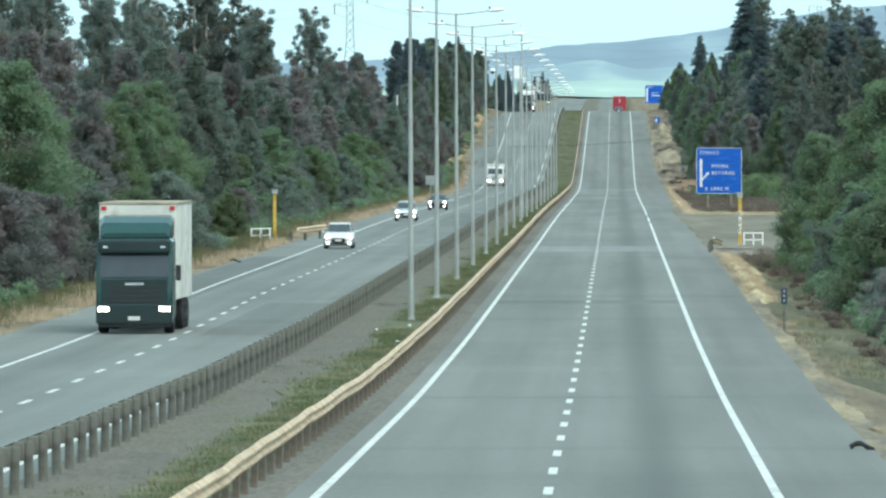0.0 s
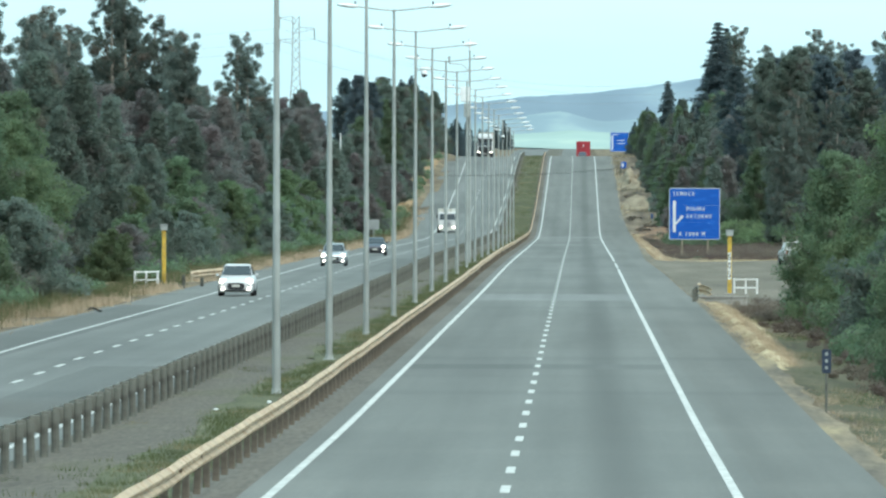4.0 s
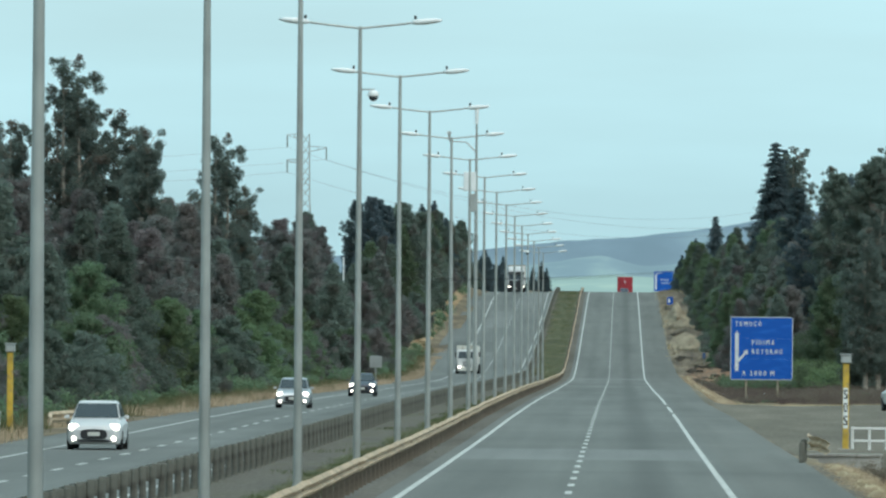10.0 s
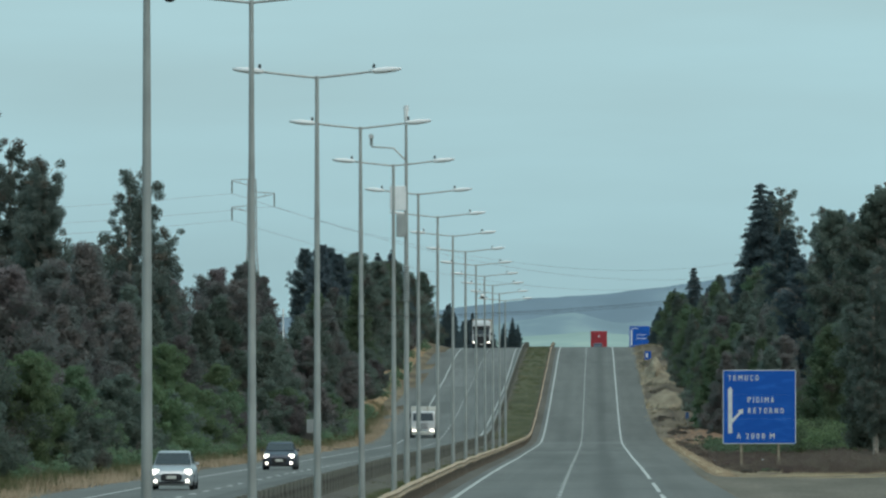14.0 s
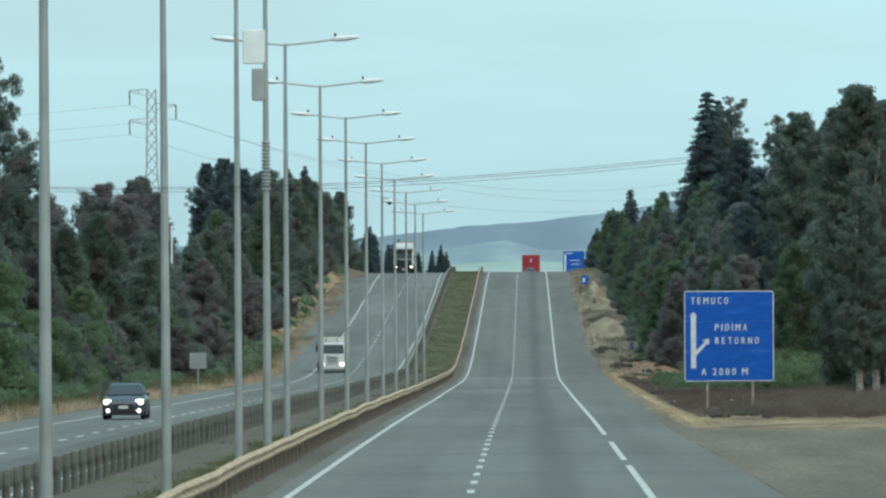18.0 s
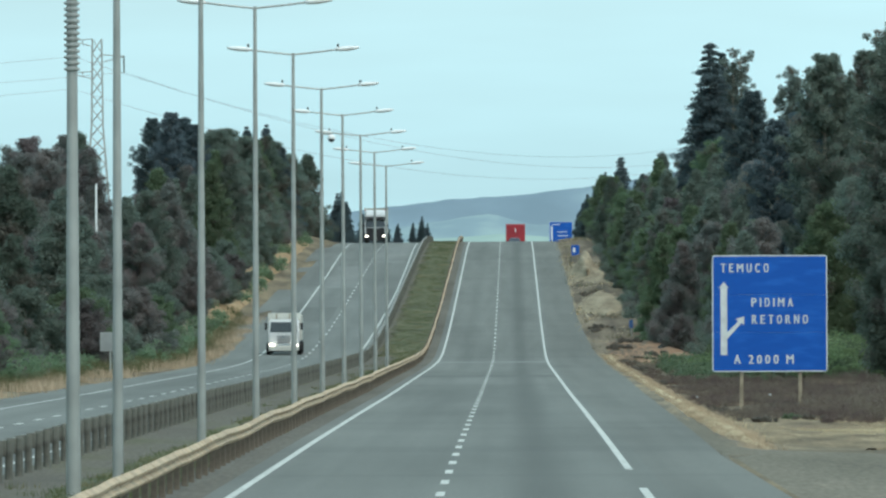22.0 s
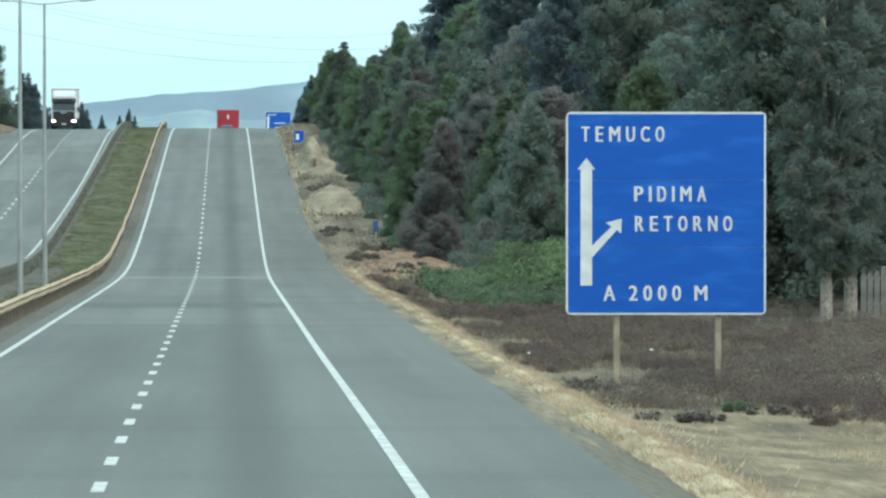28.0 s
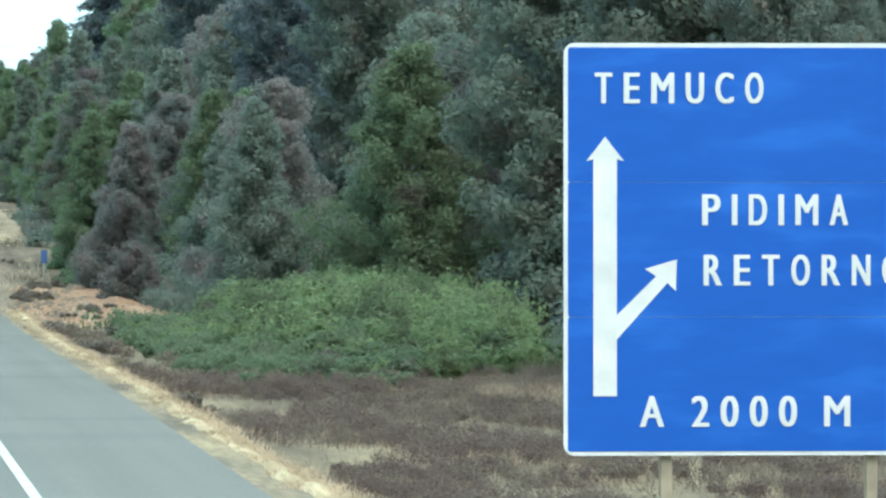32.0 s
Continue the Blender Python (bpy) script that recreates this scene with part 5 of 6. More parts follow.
def truck(label, at, paint, body, length, height, roof_deflector, axles, grille, tipper=False):
    """A truck whose front looks along -y: cab, cargo body, chassis and wheels."""
    ob = thing("truck", label, "truck", at)
    cw, ct = (1.22, 3.1) if not tipper else (1.04, 2.4)
    ring = lambda y, w, a, b: [(-w, y, a), (-w, y, b - 0.12), (-w + 0.12, y, b), (w - 0.12, y, b), (w, y, b - 0.12), (w, y, a)]
    cab = part("cab", Shape().loft([ring(0.0, cw - 0.06, 0.45, 1.35), ring(0.05, cw, 0.42, 1.7), ring(0.28, cw, 0.42, ct - 0.05), ring(1.0, cw, 0.5, ct), ring(1.95, cw, 0.6, ct)]), paint, ob)
    zc = 1.82 if not tipper else 1.55
    y_ = 0.0 if tipper else 0.03
    pts = [(-cw + 0.1, y_, zc), (cw - 0.1, y_, zc), (cw - 0.16, 0.2, ct - (0.16 if tipper else 0.52)), (-cw + 0.16, 0.2, ct - (0.16 if tipper else 0.52))]
    part("windscreen", Shape().add(pts + [(x, y + 0.12, z) for x, y, z in pts], [(0, 1, 2, 3), (7, 6, 5, 4), (0, 4, 5, 1), (1, 5, 6, 2), (2, 6, 7, 3), (3, 7, 4, 0)]), GLASS, cab, "dark windscreen")
    for k in range(4):
        part("grille_bar", Shape().box((0, -0.02, (1.06 if not tipper else 0.86) + 0.15 * k), (1.7 if not tipper else 0.9, 0.05, 0.07 if not tipper else 0.035), 0, 0.01), BLACK, cab)
    part("grille_panel", Shape().box((0, 0.0, 1.34), (2.1, 0.05, 0.8), 0, 0.01) if not tipper else Shape().box((0, -0.02, 0.66), (0.85, 0.06, 0.2), 0, 0.02), grille, cab, "dark front grille")
    part("bumper", Shape().box((0, -0.05, 0.64 if not tipper else 0.47), (2 * cw, 0.25, 0.62 if not tipper else 0.34), 0, 0.05), grille if not tipper else BOX_WHITE, cab)
    part("lower_bumper", Shape().box((0, 0.0, 0.27), (2 * cw - 0.1, 0.2, 0.1), 0, 0.03), BLACK, cab)
    part("number_plate", Shape().box((0, -0.19, 0.5), (0.38, 0.02, 0.13)), BOX_WHITE, cab)
    part("badge_bar", Shape().box((0, -0.02, 1.6 if not tipper else 1.2), (0.6 if not tipper else 0.2, 0.06, 0.08)), CHROME, cab)
    if roof_deflector:
        part("roof_deflector", Shape().loft([ring(0.4, 1.1, ct - 0.02, ct + 0.12), ring(0.75, 1.14, ct - 0.02, ct + 0.45), ring(1.3, 1.17, ct - 0.02, ct + 0.64), ring(1.8, 1.18, ct - 0.02, ct + 0.68)]), paint, cab)
        part("sun_visor", Shape().box((0, 0.1, ct - 0.3), (2.3, 0.34, 0.4), 0, 0.06), grille, cab, "dark curved sun visor")
        for s in (-1, 1):
            part("visor_lamp", Shape().box((s * 0.92, -0.07, ct - 0.32), (0.16, 0.03, 0.06), 0, 0.01), HEADLAMP_OFF, cab)
    for s in (-1, 1):
        part("headlight", Shape().box((s * (cw - 0.24), -0.17, 0.8 if not tipper else 0.68), (0.34, 0.08, 0.15), 0, 0.03), HEADLAMP, cab, "lit headlight")
        part("mirror", Shape().box((s * (cw + 0.18), 0.25, 1.95), (0.16, 0.12, 0.5), 0, 0.03).tube((s * (cw - 0.02), 0.3, 2.05), (s * (cw + 0.16), 0.27, 2.05), 0.02, 0.02, 5), BLACK, cab)
        part("side_window", Shape().box((s * (cw + 0.005), 0.75, 1.95), (0.02, 0.75, 0.6)), GLASS, cab)
        part("step", Shape().box((s * 1.1, 0.7, 0.35), (0.25, 0.5, 0.06)), BLACK, cab)
    y0 = 2.05
    part("chassis", Shape().box((0, length / 2, 0.8), (0.9, length - 0.4, 0.25)), BLACK, ob)
    if tipper:
        bx = part("cargo_bed", Shape().box((0, (y0 + length) / 2, 1.02), (2.26, length - y0, 0.14), 0, 0.02), body, ob)
        part("headboard", Shape().box((0, y0 + 0.05, 1.95), (2.26, 0.08, 1.75), 0, 0.02), body, bx)
        part("tailboard", Shape().box((0, length - 0.05, 1.75), (2.26, 0.06, 1.35), 0, 0.02), body, bx)
        for s in (-1, 1):
            part("side_board", Shape().box((s * 1.12, (y0 + length) / 2, 1.85), (0.05, length - y0 - 0.2, 1.55), 0, 0.01), body, bx)
        for u in (-0.55, 0.35):
            part("headboard_stay", Shape().box((u, y0 - 0.01, 2.45), (0.07, 0.06, 0.7)), LEG_WOOD, bx)
    else:
        bx = part("cargo_box", Shape().box((0, (y0 + length) / 2, (1.05 + height) / 2), (2.5, length - y0, height - 1.05), 0, 0.03), body, ob, "pale weathered box body")
        part("roof_edge", Shape().box((0, (y0 + length) / 2, height), (2.54, length - y0 + 0.04, 0.08), 0, 0.02), LEG_WOOD, bx)
        n = int((length - y0) / 1.2)
        for s in (-1, 1):
            for k in range(n):
                part("body_rib", Shape().box((s * 1.255, y0 + 0.6 + 1.2 * k, (1.05 + height) / 2), (0.03, 0.07, height - 1.2)), body, bx)
            part("marker_lamp", Shape().box((s * 1.1, y0 - 0.02, height - 0.15), (0.16, 0.04, 0.12)), RED_LENS, bx)
    for y in axles:
        for s in (-1, 1):
            wheel(ob, s * 1.05, y, 0.5 if not tipper else 0.42, 0.32)
    return ob


def on_road(x, y, opposite=False):
    tilt = math.degrees(math.atan2(road_z(y + 3) - road_z(y - 3), 6))
    return pose(x, y, road_z(y) + (OPP if opposite else 0.03) + 0.005, tilt)


truck("green box truck with a pale box body, headlights lit", on_road(-14.35, 252, True), TRUCK_GREEN, BOX_WHITE, 11.0, 4.15, True, (1.2, 6.6, 8.0, 9.3), DARK_GREEN)
car("small white hatchback with lit headlights in the oncoming lane", CAR_WHITE, on_road(-14.7, 448, True))
car("silver white hatchback with lit headlights in the oncoming lane", CAR_SILVER, on_road(-14.7, 592, True))
car("dark grey saloon with lit headlights in the oncoming lane", CAR_DARK, on_road(-14.5, 688, True), "sedan")
truck("small white flatbed truck with lit headlights coming downhill", on_road(-14.35, 1010, True), CAR_WHITE, BOX_WHITE, 6.5, 2.4, False, (1.0, 5.2), CHROME, True)
truck("white long-haul truck at the crest of the hill", on_road(-14.3, 1372, True), CAR_WHITE, BOX_WHITE, 14.0, 3.9, True, (1.2, 4.6, 10.5, 11.8), BLACK)

# red lorry driving away over the crest, seen from behind
red = thing("red_lorry", "red lorry seen from behind near the crest", "truck", on_road(1.75, 1505))
part("box_body", Shape().box((0, -3.0, 2.45), (2.5, 8.0, 2.7), 0, 0.05), TRUCK_RED, red)
part("rear_door_seam", Shape().box((0, -7.01, 2.45), (0.05, 0.03, 2.5)), TRUCK_RED, red)
part("rear_emblem", Shape().box((0, -7.02, 3.0), (0.12, 0.03, 0.5)), SIGN_WHITE, red)
part("under_bar", Shape().box((0, -6.95, 0.75), (2.45, 0.15, 0.35), 0, 0.03), SIGN_WHITE, red)
part("cab", Shape().box((0, 2.0, 1.8), (2.4, 1.8, 2.6), 0, 0.1), TRUCK_RED, red)
for s in (-1, 1):
    part("tail_light", Shape().box((s * 1.05, -7.05, 0.95), (0.25, 0.05, 0.14)), RED_LENS, red)
    for y in (-5.8, -4.6, 1.8):
        wheel(red, s * 1.05, y, 0.5, 0.3)
car("dark car following the red lorry over the crest", CAR_DARK, on_road(1.6, 1470) @ pose(0, 0, 0, 0, 0, 180), "sedan", False, "")

# white pickup turning into the driveway
pick = thing("pickup", "white pickup truck parked on the gravel driveway, seen from behind", "pickup", pose(15.3, 616, ground_z(15.3, 616) + 0.02, 0, 0, 185))
part("body", Shape().loft([oval(w, a, b, y, 0.2, 0.05) for y, w, a, b in ((0, 0.72, 0.45, 0.85), (0.1, 0.86, 0.4, 0.98), (1.2, 0.9, 0.4, 1.08), (3.2, 0.9, 0.4, 1.1), (5.1, 0.88, 0.45, 1.1), (5.2, 0.84, 0.5, 1.05))]), CAR_WHITE, pick)
part("cabin", Shape().loft([[(-0.82, y, 1.05), (-w, y, z - 0.05), (-w * 0.85, y, z), (w * 0.85, y, z), (w, y, z - 0.05), (0.82, y, 1.05)] for y, w, z in ((1.2, 0.78, 1.1), (1.9, 0.66, 1.66), (3.0, 0.66, 1.68), (3.35, 0.74, 1.1))]), CAR_WHITE, pick)
part("rear_window", Shape().box((0, 3.2, 1.42), (1.15, 0.05, 0.32), 0, 0, 0.55), GLASS, pick)
part("tailgate", Shape().box((0, 5.21, 0.85), (1.45, 0.04, 0.45), 0, 0.01), CAR_WHITE, pick)
part("bumper", Shape().box((0, 5.26, 0.5), (1.7, 0.14, 0.2), 0, 0.03), BLACK, pick)
part("number_plate", Shape().box((0, 5.34, 0.52), (0.36, 0.02, 0.13)), SIGN_WHITE, pick)
for s in (-1, 1):
    part("tail_light", Shape().box((s * 0.82, 5.2, 0.85), (0.12, 0.06, 0.36), 0, 0.01), RED_LENS, pick)
    for y in (0.95, 4.1):
        wheel(pick, s * 0.8, y, 0.37, 0.24)


# ---- verges: grasses, shrubs, ferns, gravel yard ----
def tufts(name, spots, material, blades, h, label, category, spread=0.25, width=0.03, lay=0.5, lift=None):
    """Many small tufts of blades as one body of growth; lay tells how far they lean over."""
    r = np.random.default_rng(len(name) + len(spots))
    foot = []
    for x, y, sc in spots:
        z = ground_z(x, y) if (x > 5.6 or x < -18.3) else road_z(y) + 0.02
        foot.append((x, y, z + (lift(x, y) if lift else 0.0), sc))
    f = np.repeat(np.array(foot), blades, axis=0)
    n, sc = len(f), f[:, 3]
    bx, by = f[:, 0] + spread * sc * r.normal(size=n), f[:, 1] + spread * sc * 2 * r.normal(size=n)
    a, hh = r.random(n) * math.tau, h * sc * (0.5 + 0.8 * r.random(n))
    q, w = r.random(n) * lay, width * sc * (0.7 + 0.6 * r.random(n))
    z0 = f[:, 2] - 0.03
    pts = np.stack([np.stack([bx - w * np.sin(a + 1), by + w * np.cos(a + 1), z0], 1), np.stack([bx + w * np.sin(a + 1), by - w * np.cos(a + 1), z0], 1),
                    np.stack([bx + hh * q * np.cos(a), by + hh * q * np.sin(a), z0 + 0.03 + hh], 1)], 1).reshape(-1, 3)
    return tagged(part(name, leaf_mesh(name, pts, material), material), label, category, kind="stuff")


def spots(n, xa, xb, ya, yb, sa=0.7, sb=1.3, gate=None):
    out = []
    for _ in range(n):
        y = ya + (yb - ya) * float(rng.random())
        a = xa(y) if callable(xa) else xa
        b = xb(y) if callable(xb) else xb
        x = a + (b - a) * float(rng.random())
        if gate is None or noise.noise((x * 0.25, y * 0.06, 4.0)) > gate:
            out.append((x, y, sa + (sb - sa) * float(rng.random())))
    return out


yard = Shape()
ny, nx = 28, 8
pts = []
for j in range(ny + 1):
    for i in range(nx + 1):
        y = 440 + 226 * j / ny
        x = 5.9 + (34 - 5.9) * (i / nx) ** 1.4
        yy = y + (x - 6) * 0.5 * (1 - j / ny) - (x - 6) * 0.9 * (j / ny)
        pts.append((x, yy, ground_z(x, yy) + (0.07 if 0 < j < ny and 0 < i < nx else -0.02)))
yard.add(pts, [(j * (nx + 1) + i, j * (nx + 1) + i + 1, (j + 1) * (nx + 1) + i + 1, (j + 1) * (nx + 1) + i) for j in range(ny) for i in range(nx)])
tagged(part("driveway", yard, GRAVEL, smooth=True), "pale gravel driveway joining the shoulder", "driveway", kind="structure")

outer = lambda y: edge_x(y) + 0.75
tufts("dry_grass", spots(420, lambda y: edge_x(y) + 0.6, lambda y: edge_x(y) + 2.2, 205, 432, 0.7, 1.2, 0.05) + spots(500, lambda y: edge_x(y) + 0.7, lambda y: edge_x(y) + 1.5, 655, 1000), STRAW, 40, 0.1, "bleached dry grass along the edge of the shoulder", "grass", 0.3, 0.008, 1.5)
tufts("dry_grass_far", spots(1900, -18.8, -20.8, 200, 1100, 0.6, 1.3, -0.15), STRAW, 40, 0.32, "dry yellow grass along the oncoming carriageway", "grass", 0.35, 0.012, 0.9)
tufts("green_grass", spots(1300, -19.8, -21.6, 200, 1100), GRASS, 40, 0.5, "tall green and yellow grass before the wood", "grass", 0.4, 0.014, 0.6)
tufts("median_tufts", spots(7000, -5.0, lambda y: -6.3 - 0.5 * noise.noise((y * 0.045, 8, 0)), 100, 1000, gate=-0.4) + spots(420, -6.4, -7.9, 100, 1000, gate=0.2) + spots(3000, -5.0, -7.8, 1000, 1400), GRASS, 26, 0.1, "short green grass growing on the median", "grass", 0.16, 0.009, 0.9)
tufts("verge_grass", spots(900, lambda y: edge_x(y) + 0.9, 10.5, 205, 400, gate=0.02), GRASS, 30, 0.14, "green and straw grass beside the shoulder", "grass", 0.35, 0.009, 1.0)


def low_growth(name, area, count, material, h, label, category, size, per, rise=None):
    """Low tangled growth as one body: small mounds of leaves."""
    r = np.random.default_rng(count)
    sheets = []
    for x, y, sc in area:
        z = ground_z(x, y) + (rise(x, y) if rise else 0.0)
        cl = [(r.normal() * 0.35 * sc, r.normal() * 0.6 * sc, h * sc * (0.25 + 0.5 * r.random()), h * sc * (0.35 + 0.3 * r.random())) for _ in range(5)]
        sheets.append(leaf_cloud(r, cl, per, size, ragged=0.6) + (x, y, z))
    return tagged(part(name, leaf_mesh(name, np.concatenate(sheets), material), material), label, category, kind="stuff")


low_growth("brown_scrub", spots(800, 8.9, 17, 738, 900, 0.5, 1.1, -0.12) + spots(340, 17, 33, 728, 905, 0.8, 1.3, -0.4), 1, SHRUB_BROWN, 0.42, "low brown withered scrub under the sign", "scrub", 0.026, 900)
tufts("withered_stems", spots(2600, 8.8, 22, 740, 896, 0.6, 1.3, -0.15), SHRUB_BROWN, 26, 0.36, "thin withered brown stems standing in the scrub", "scrub", 0.5, 0.006, 1.1)
tufts("straw_in_scrub", spots(1700, 8.3, 20, 722, 900, 0.6, 1.3, 0.0), STRAW, 40, 0.16, "pale straw between the scrub", "grass", 0.5, 0.007, 1.3)


def mound_z(x, y):
    """Rise of the fern-grown mound over the ground."""
    lumps = 1 + 0.35 * noise.noise((x * 0.45, y * 0.06, 5.0)) + 0.2 * noise.noise((x * 1.1, y * 0.14, 2.0))
    return lumps * (1.3 * math.exp(-((x - 18.4) / 3.6) ** 4 - ((y - 956) / 32) ** 2) + 0.6 * math.exp(-((x - 14.6) / 2.2) ** 2 - ((y - 938) / 26) ** 2))


heap = Shape()
pts = [(11 + 1.0 * i, 880 + 5.0 * j, ground_z(11 + i, 880 + 5.0 * j) + mound_z(11 + i, 880 + 5.0 * j) - 0.08) for j in range(25) for i in range(17)]
heap.add(pts, [(j * 17 + i, j * 17 + i + 1, j * 17 + i + 18, j * 17 + i + 17) for j in range(24) for i in range(16)])
tagged(part("earth_mound", heap, SOIL, smooth=True), "rounded earth mound overgrown with ferns", "mound", kind="structure")
low_growth("ferns", [(x, y, sc * min(1.0, 0.45 + mound_z(x, y))) for x, y, sc in spots(560, 11.4, 26, 887, 985, 0.5, 1.8) if mound_z(x, y) > 0.1 + 0.35 * noise.noise((x * 0.5, y * 0.12, 3))], 2, LEAF_FERN, 0.72, "mound of bright green ferns and brambles", "ferns", 0.12, 380, mound_z)
low_growth("brambles", [(x, y, sc) for x, y, sc in spots(150, 10.6, 16, 885, 985, 0.5, 1.2) if mound_z(x, y) < 0.75], 7, LEAF_GREEN, 0.7, "dull green brambles at the foot of the fern mound", "brambles", 0.11, 300, mound_z)
low_growth("undergrowth", spots(200, 12.5, 17, 1005, 1330, 0.7, 1.2) + spots(90, 9.9, 12, 1085, 1380, 0.5, 0.9) + spots(160, 15, 30, 975, 1005, 1.0, 1.9) + spots(120, 21.5, 46, 884, 960, 0.9, 1.7), 3, LEAF_DARK, 1.1, "dark undergrowth at the foot of the wood", "undergrowth", 0.13, 320)
low_growth("bank_scrub", [p for p in spots(160, -20.9, -22.5, 215, 1350, 0.7, 1.3) if not 462 < p[1] < 486] + spots(50, 9.4, 12, 210, 330, 0.6, 1.2) + spots(14, 10.6, 12.4, 1035, 1085, 0.4, 0.7), 4, LEAF_GREEN, 0.9, "green undergrowth at the foot of the wood", "undergrowth", 0.12, 320)
low_growth("dead_scrub", spots(70, 8.5, 10.8, 212, 400, 0.5, 1.0) + spots(80, 8.0, 12, 400, 440, 0.5, 1.1) + spots(110, 8.2, 11.5, 885, 975, 0.5, 1.0, -0.1), 5, SHRUB_BROWN, 0.5, "dead brown scrub on the verge", "scrub", 0.04, 700)
HEAPS = ((8.7, 1018, 1.1, 10, 0.3), (7.9, 1063, 0.8, 8, 0.22), (9.3, 1032, 1.2, 9, 0.28), (11.4, 1009, 1.9, 12, 0.5), (8.1, 1216, 0.8, 15, 1.75), (9.2, 1196, 0.8, 12, 0.3), (9.6, 1120, 1.3, 14, 0.1), (7.9, 1146, 0.7, 6, 0.25), (8.6, 936, 0.6, 8, 0.2), (8.3, 975, 0.6, 8, 0.18))


def heap_z(x, y):
    """Rise of the eroded heaps beside the climb."""
    return sum(h * math.exp(-((x - hx) / rx) ** 2 - ((y - hy) / ry) ** 2) for hx, hy, rx, ry, h in HEAPS) * (1 + 0.6 * noise.noise((x * 1.3, y * 0.2, 6)))


for k, (hx, hy, rx, ry, h) in enumerate(HEAPS):
    lump = Shape()
    n = 37
    pts = []
    strata = k in (4, 5)
    for v in range(n):
        for u in range(n):
            x, y = hx + rx * 2.0 * (2 * u / (n - 1) - 1), hy + ry * 2.0 * (2 * v / (n - 1) - 1)
            rise = heap_z(x, y)
            if strata:
                # slanting beds of hard earth stand out as ledges
                bed = (rise + 0.35 * (x - hx)) / 0.22
                rise += 0.1 * (min(1.0, 2.2 * (bed % 1.0)) - 0.5) * min(1.0, rise * 3)
            rise += 0.05 * noise.noise((x * 4.0, y * 1.1, 9.0)) * min(1.0, rise * 6)
            pts.append((x, y, ground_z(x, y) + rise + (0.06 if 0 < u < n - 1 and 0 < v < n - 1 else -0.1)))
    lump.add(pts, [(v * n + u, v * n + u + 1, (v + 1) * n + u + 1, (v + 1) * n + u) for v in range(n - 1) for u in range(n - 1)])
    red_one = k == 3
    tagged(part("earth_heap", lump, RED_EARTH if red_one else TAN if k in (4, 5, 6) else BARE, smooth=True), "eroded heap of bare reddish earth" if red_one else "eroded heap of pale bare earth" if k in (4, 5, 6) else "low heap of bare brown earth", "mound", kind="structure")
burnt = [(8.7, 766, 0.9), (9.0, 768, 0.8), (8.8, 741, 0.6), (8.95, 742, 0.5), (9.75, 740, 0.7), (10.0, 741, 0.6), (11.6, 744, 0.7), (8.4, 790, 0.6)]
for x, y, r_, n_ in ((7.7, 1144, 0.4, 5), (7.7, 1062, 0.5, 7), (8.7, 1014, 0.7, 9), (9.4, 1028, 0.6, 6), (8.5, 932, 0.5, 8), (8.7, 905, 0.45, 6), (8.5, 864, 0.4, 5), (10.6, 1000, 0.6, 6), (8.4, 972, 0.45, 6)):
    burnt += [(x + r_ * float(rng.normal()) * 0.6, y + 4 * r_ * float(rng.normal()), 0.45 + 0.5 * float(rng.random())) for _ in range(n_)]
low_growth("burnt_scrub", burnt, 6, BURNT, 0.36, "blackened burnt scrub in low heaps", "scrub", 0.045, 600, heap_z)


def patch(name, xa, xb, ya, yb, material, label, category, lift=0.06, seed=1.0):
    """A ragged sheet of bare earth or straw lying on the ground."""
    s = Shape()
    n, m = max(4, int((yb - ya) / 6)), 5
    pts = []
    for j in range(n + 1):
        y = ya + (yb - ya) * j / n
        a = (xa(y) if callable(xa) else xa) + 0.35 * noise.noise((y * 0.13, seed, 0))
        b = (xb(y) if callable(xb) else xb) + 0.7 * noise.noise((y * 0.09, seed, 3))
        taper = min(1.0, j / 2.5, (n - j) / 2.5)
        for i in range(m + 1):
            x = a + (b - a) * (0.5 + (i / m - 0.5) * max(0.05, taper))
            pts.append((x, y, ground_z(x, y) + lift * (0 if i in (0, m) else 1)))
    s.add(pts, [(j * (m + 1) + i, j * (m + 1) + i + 1, (j + 1) * (m + 1) + i + 1, (j + 1) * (m + 1) + i) for j in range(n) for i in range(m)])
    return tagged(part(name, s, material, smooth=True), label, category, kind="structure")


def ridge_x(y):
    """Inner foot of the straw ridge, set back where the driveway's gravel runs out along the shoulder."""
    return edge_x(y) + float(np.interp(y, [640, 660, 700, 760, 820], [0, 0.95, 0.75, 0.35, 0]))


def straw_rise(x, y, ya, yb):
    """Rise of the lumpy straw ridge along the shoulder over the ground."""
    fade = max(0.0, min(1.0, (y - ya) / 14, (yb - y) / 14))
    big = (1.0 + 0.6 * noise.noise((y * 0.2, 5, 0))) * fade
    u = (x - ridge_x(y) - 0.27 - 0.2 * noise.noise((y * 0.3, 1, 0))) / 0.85
    h = float(np.interp(u, [0.0, 0.2, 0.42, 0.68, 0.95, 1.3], [-0.02, 0.1, 0.2, 0.18, 0.07, -0.03]))
    return 0.12 * fade - 0.07 + h * big + (0.06 * noise.noise((x * 2.2, y * 0.8, 2)) + 0.035 * noise.noise((x * 7.0, y * 2.2, 4))) * (h > 0)


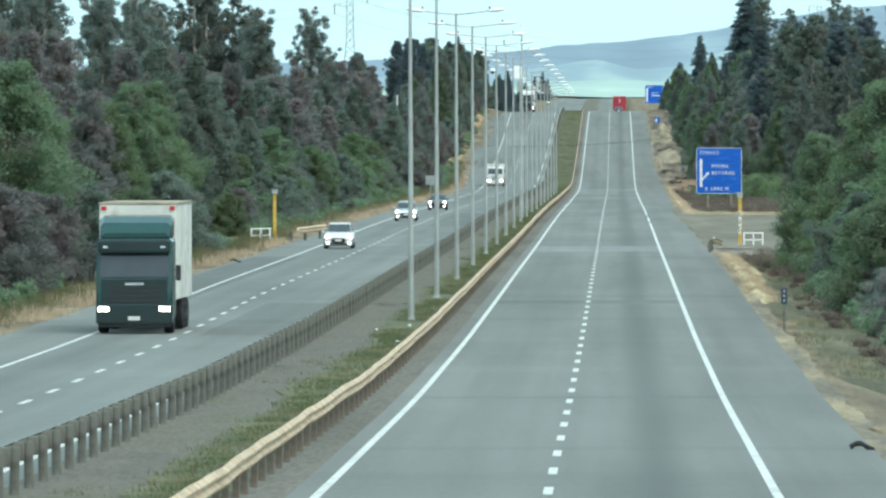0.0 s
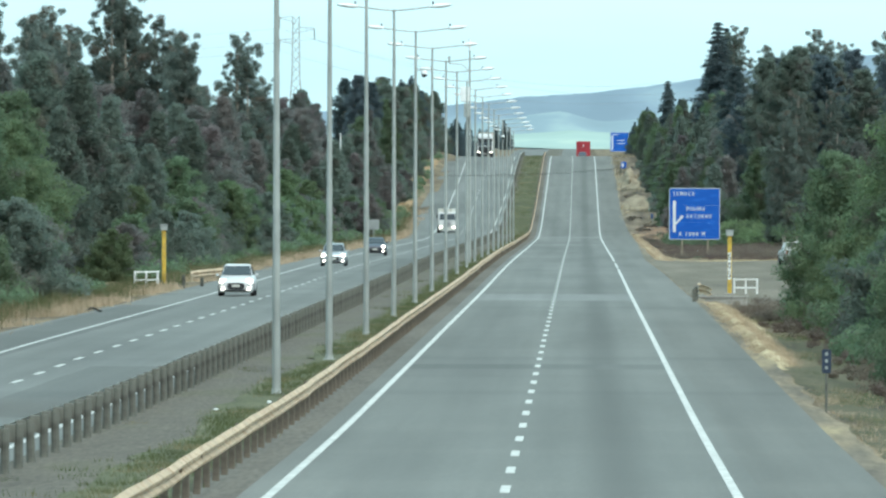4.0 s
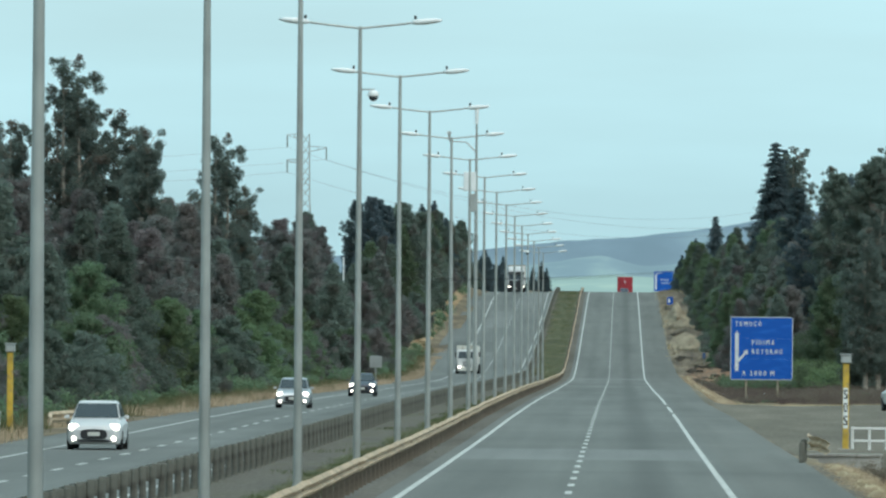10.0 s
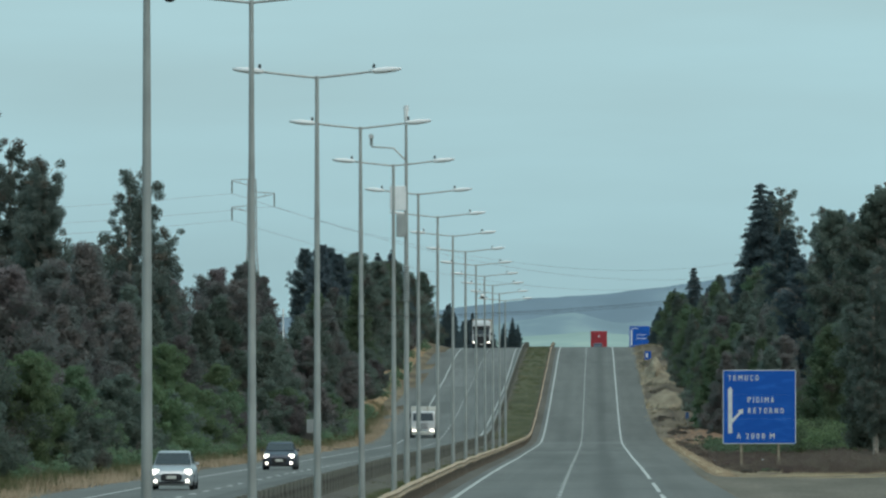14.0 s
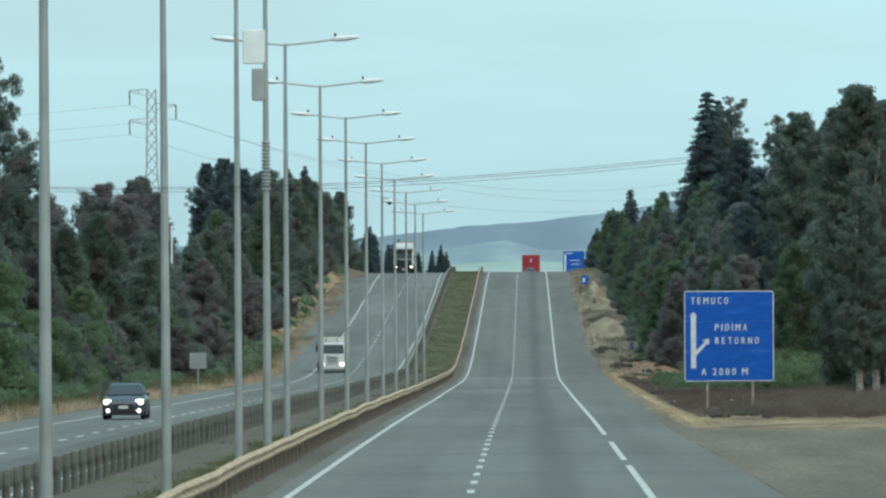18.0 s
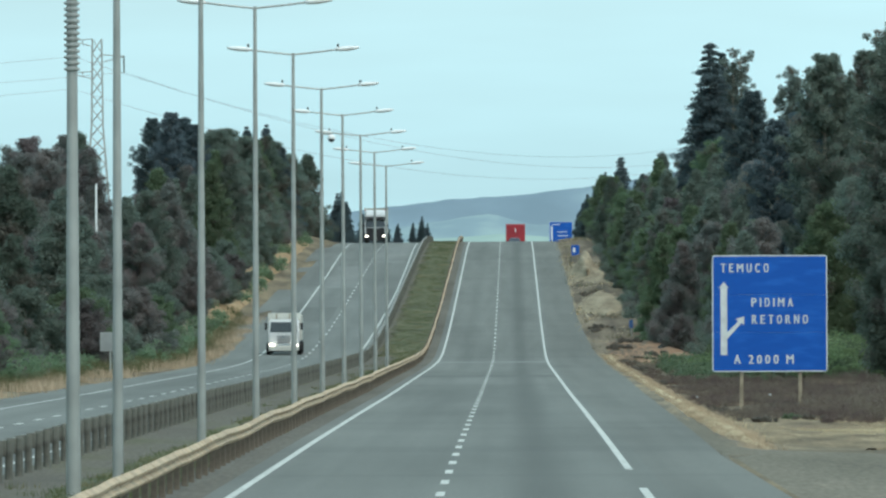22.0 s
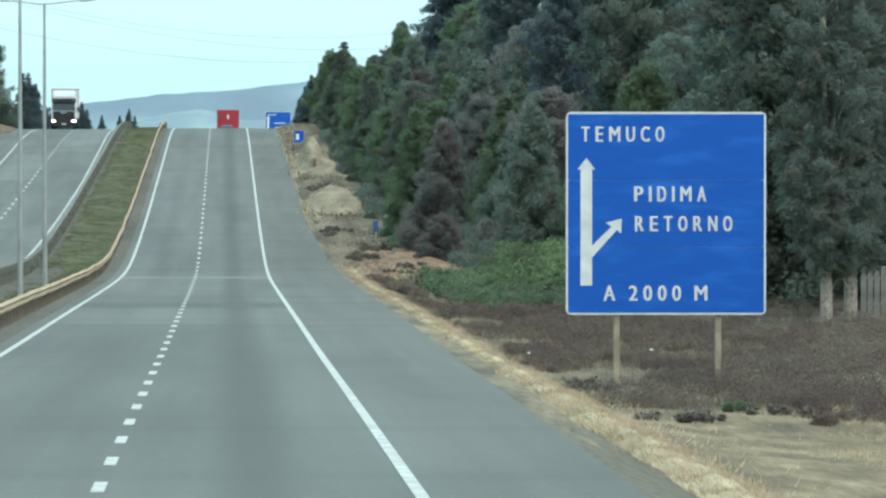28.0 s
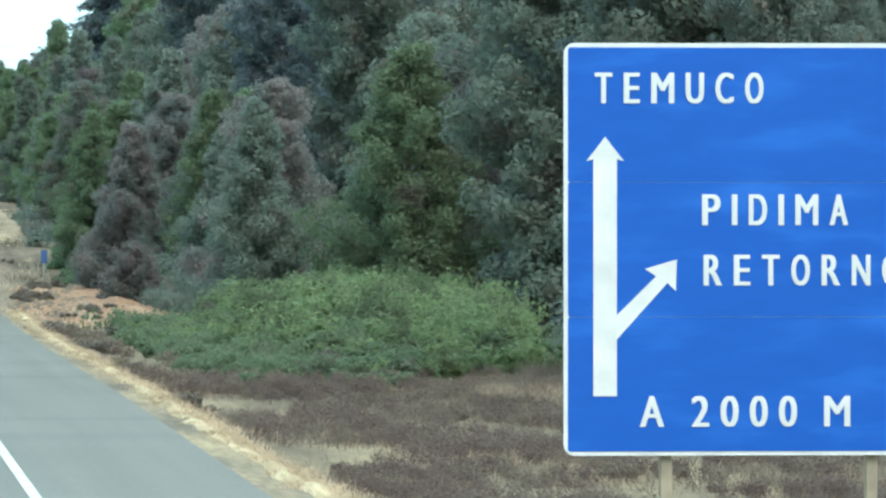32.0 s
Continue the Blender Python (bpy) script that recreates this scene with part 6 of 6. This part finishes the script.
def straw_ridge(name, ya, yb, label):
    s = Shape()
    n, cols = int(yb - ya) * 2, 15
    pts = []
    for j in range(n + 1):
        y = ya + 0.5 * j
        e = ridge_x(y) + 0.22
        for i in range(cols):
            x = e + 1.3 * i / (cols - 1)
            pts.append((x, y, ground_z(x, y) + straw_rise(x, y, ya, yb)))
    s.add(pts, [(j * cols + i, j * cols + i + 1, (j + 1) * cols + i + 1, (j + 1) * cols + i) for j in range(n) for i in range(cols - 1)])
    tagged(part(name, s, DRY, smooth=True), label, "verge", kind="structure")
    tufts(name + "_grass", spots(int((yb - ya) * 9), lambda y: ridge_x(y) + 0.32, lambda y: ridge_x(y) + 1.35, ya + 6, yb - 6, 0.6, 1.2), STRAW, 30, 0.07, "matted bleached straw on the ridge by the shoulder", "grass", 0.16, 0.006, 2.2, lambda x, y: straw_rise(x, y, ya, yb))


straw_ridge("straw_verge", 672, 1011, "lumpy ridge of bleached straw along the shoulder")
straw_ridge("straw_verge_culvert", 300, 436, "lumpy ridge of bleached straw before the culvert")
patch("straw_verge_near", lambda y: edge_x(y) + 0.6, lambda y: edge_x(y) + 1.9, 330, 436, DRY, "bleached straw and sand beside the shoulder", "verge", seed=4.0)
patch("green_verge", lambda y: edge_x(y) + 0.75, lambda y: edge_x(y) + 4.2, 190, 366, DRY_VERGE, "low green and brown grass on the verge", "grass", 0.07, seed=11.0)
patch("gravel_run_out", lambda y: edge_x(y) - 0.15, lambda y: ridge_x(y) + 0.5, 636, 790, GRAVEL, "grey gravel running out from the driveway along the shoulder", "gravel", 0.05, seed=15.0)
patch("straw_verge_wide", lambda y: ridge_x(y) + 0.7, lambda y: float(np.interp(y, [682, 700, 722, 752], [14, 24, 24, 9.5])), 682, 752, STRAW_GROUND, "broad band of bleached straw by the driveway", "verge", 0.05, seed=6.0)
low_growth("weeds", [(11.0, 748, 0.24), (11.25, 749, 0.18)] + spots(8, 19, 27, 760, 800, 0.5, 0.9), 8, LEAF_GREEN, 0.7, "dull green weeds among the brown scrub", "weeds", 0.09, 260)
low_growth("tall_scrub", spots(90, 12.5, 27, 742, 800, 0.9, 1.7, -0.05), 9, SHRUB_BROWN, 0.75, "tall dark brown withered shrubs", "scrub", 0.035, 900)
tufts("straw_clumps", spots(1700, 7.4, 22, 688, 750, 0.7, 1.3, -0.1), STRAW, 44, 0.09, "flattened clumps of bleached straw by the driveway", "grass", 0.5, 0.008, 2.0)
patch("cut_bank_left", -20.6, -23.2, 1070, 1345, CUT, "bare orange-brown cut bank beside the oncoming carriageway", "bank", 0.25, seed=5.0)
patch("bare_verge", lambda y: edge_x(y) + 0.1, lambda y: 11.8 - 1.6 * (y > 1150), 962, 1392, BARE, "bare earth with stones and thin grass beside the climb", "earth", 0.08, seed=12.0)
patch("red_earth", 9.2, 13.4, 985, 1038, RED_EARTH, "bare reddish earth beside the dip", "earth", 0.22, seed=2.0)
patch("tan_terrace", 6.6, 10.6, 1092, 1146, TAN, "bare tan earth terrace beside the climb", "earth", 0.24, seed=7.0)
patch("tan_outcrop", 7.0, 9.0, 1192, 1238, TAN, "pale outcrop of bare earth on the bank", "earth", 0.9, seed=9.0)
tufts("bank_grass", spots(700, lambda y: edge_x(y) + 0.3, 10.5, 975, 1390, 0.7, 1.3, -0.05), STRAW, 12, 0.16, "thin dry grass on the bare bank", "grass", 0.4, 0.03)
tufts("bank_weeds", spots(500, lambda y: edge_x(y) + 0.5, 10.8, 975, 1390, 0.7, 1.3, 0.05), GRASS, 12, 0.25, "dull weeds on the bare bank", "weeds", 0.4, 0.03)
branch = thing("fallen_branch", "bare dead branch lying in the straw", "branch", pose(8.7, 752, ground_z(8.7, 752) + 0.12))
part("bough", Shape().tube((0, 0, 0), (0.9, 0.4, 0.12), 0.035, 0.025, 6).tube((0.9, 0.4, 0.12), (1.7, 0.5, 0.28), 0.025, 0.01, 6), BARK, branch)
for a, b in (((0.5, 0.2, 0.06), (0.9, -0.6, 0.3)), ((0.9, 0.4, 0.12), (1.3, 1.2, 0.35)), ((1.2, 0.45, 0.18), (1.75, -0.1, 0.12))):
    part("twig", Shape().tube(a, b, 0.015, 0.005, 5), BARK, branch)
for x, y, sz_ in ((11.65, 790, 0.055), (8.7, 790, 0.045), (-5.5, 236, 0.08), (-5.7, 258, 0.07), (-6.6, 252, 0.06)):
    z = ground_z(x, y) + 0.42 if x > 0 else road_z(y) + 0.05
    r = np.random.default_rng(int(y))
    s = Shape().loft([[(sz_ * (0.3 + w) * math.cos(k * math.tau / 7) * (0.7 + 0.5 * r.random()), sz_ * (0.3 + w) * math.sin(k * math.tau / 7), h * sz_) for k in range(7)] for w, h in ((0.4, 0), (0.7, 0.3), (0.5, 0.6), (0.1, 0.8))])
    tagged(part("litter", s, SIGN_WHITE, at=pose(x, y, z)), "crumpled white plastic litter lying in the scrub", "litter")
for x, y, size in ((5.5, 142, 0.42), (-18.2, 399, 0.5), (-18.7, 885, 0.4), (-8.35, 905, 0.35)):
    z = road_z(y) + (0.03 if x > 0 else -0.02)
    r = np.random.default_rng(int(y))
    rings = [[(size * (u - 0.5) + 0.02 * r.normal(), 0.1 * math.cos(a) * (1 - abs(u - 0.5)) + 0.15 * u, 0.05 + 0.05 * math.sin(a) + 0.07 * math.sin(u * 5)) for a in [k * math.tau / 7 for k in range(7)]] for u in (0, 0.2, 0.4, 0.6, 0.8, 1.0)]
    tagged(part("tyre_scrap", Shape().loft(rings), RUBBER, at=pose(x, y, z)), "torn strip of black tyre rubber beside the road", "tyre scrap")
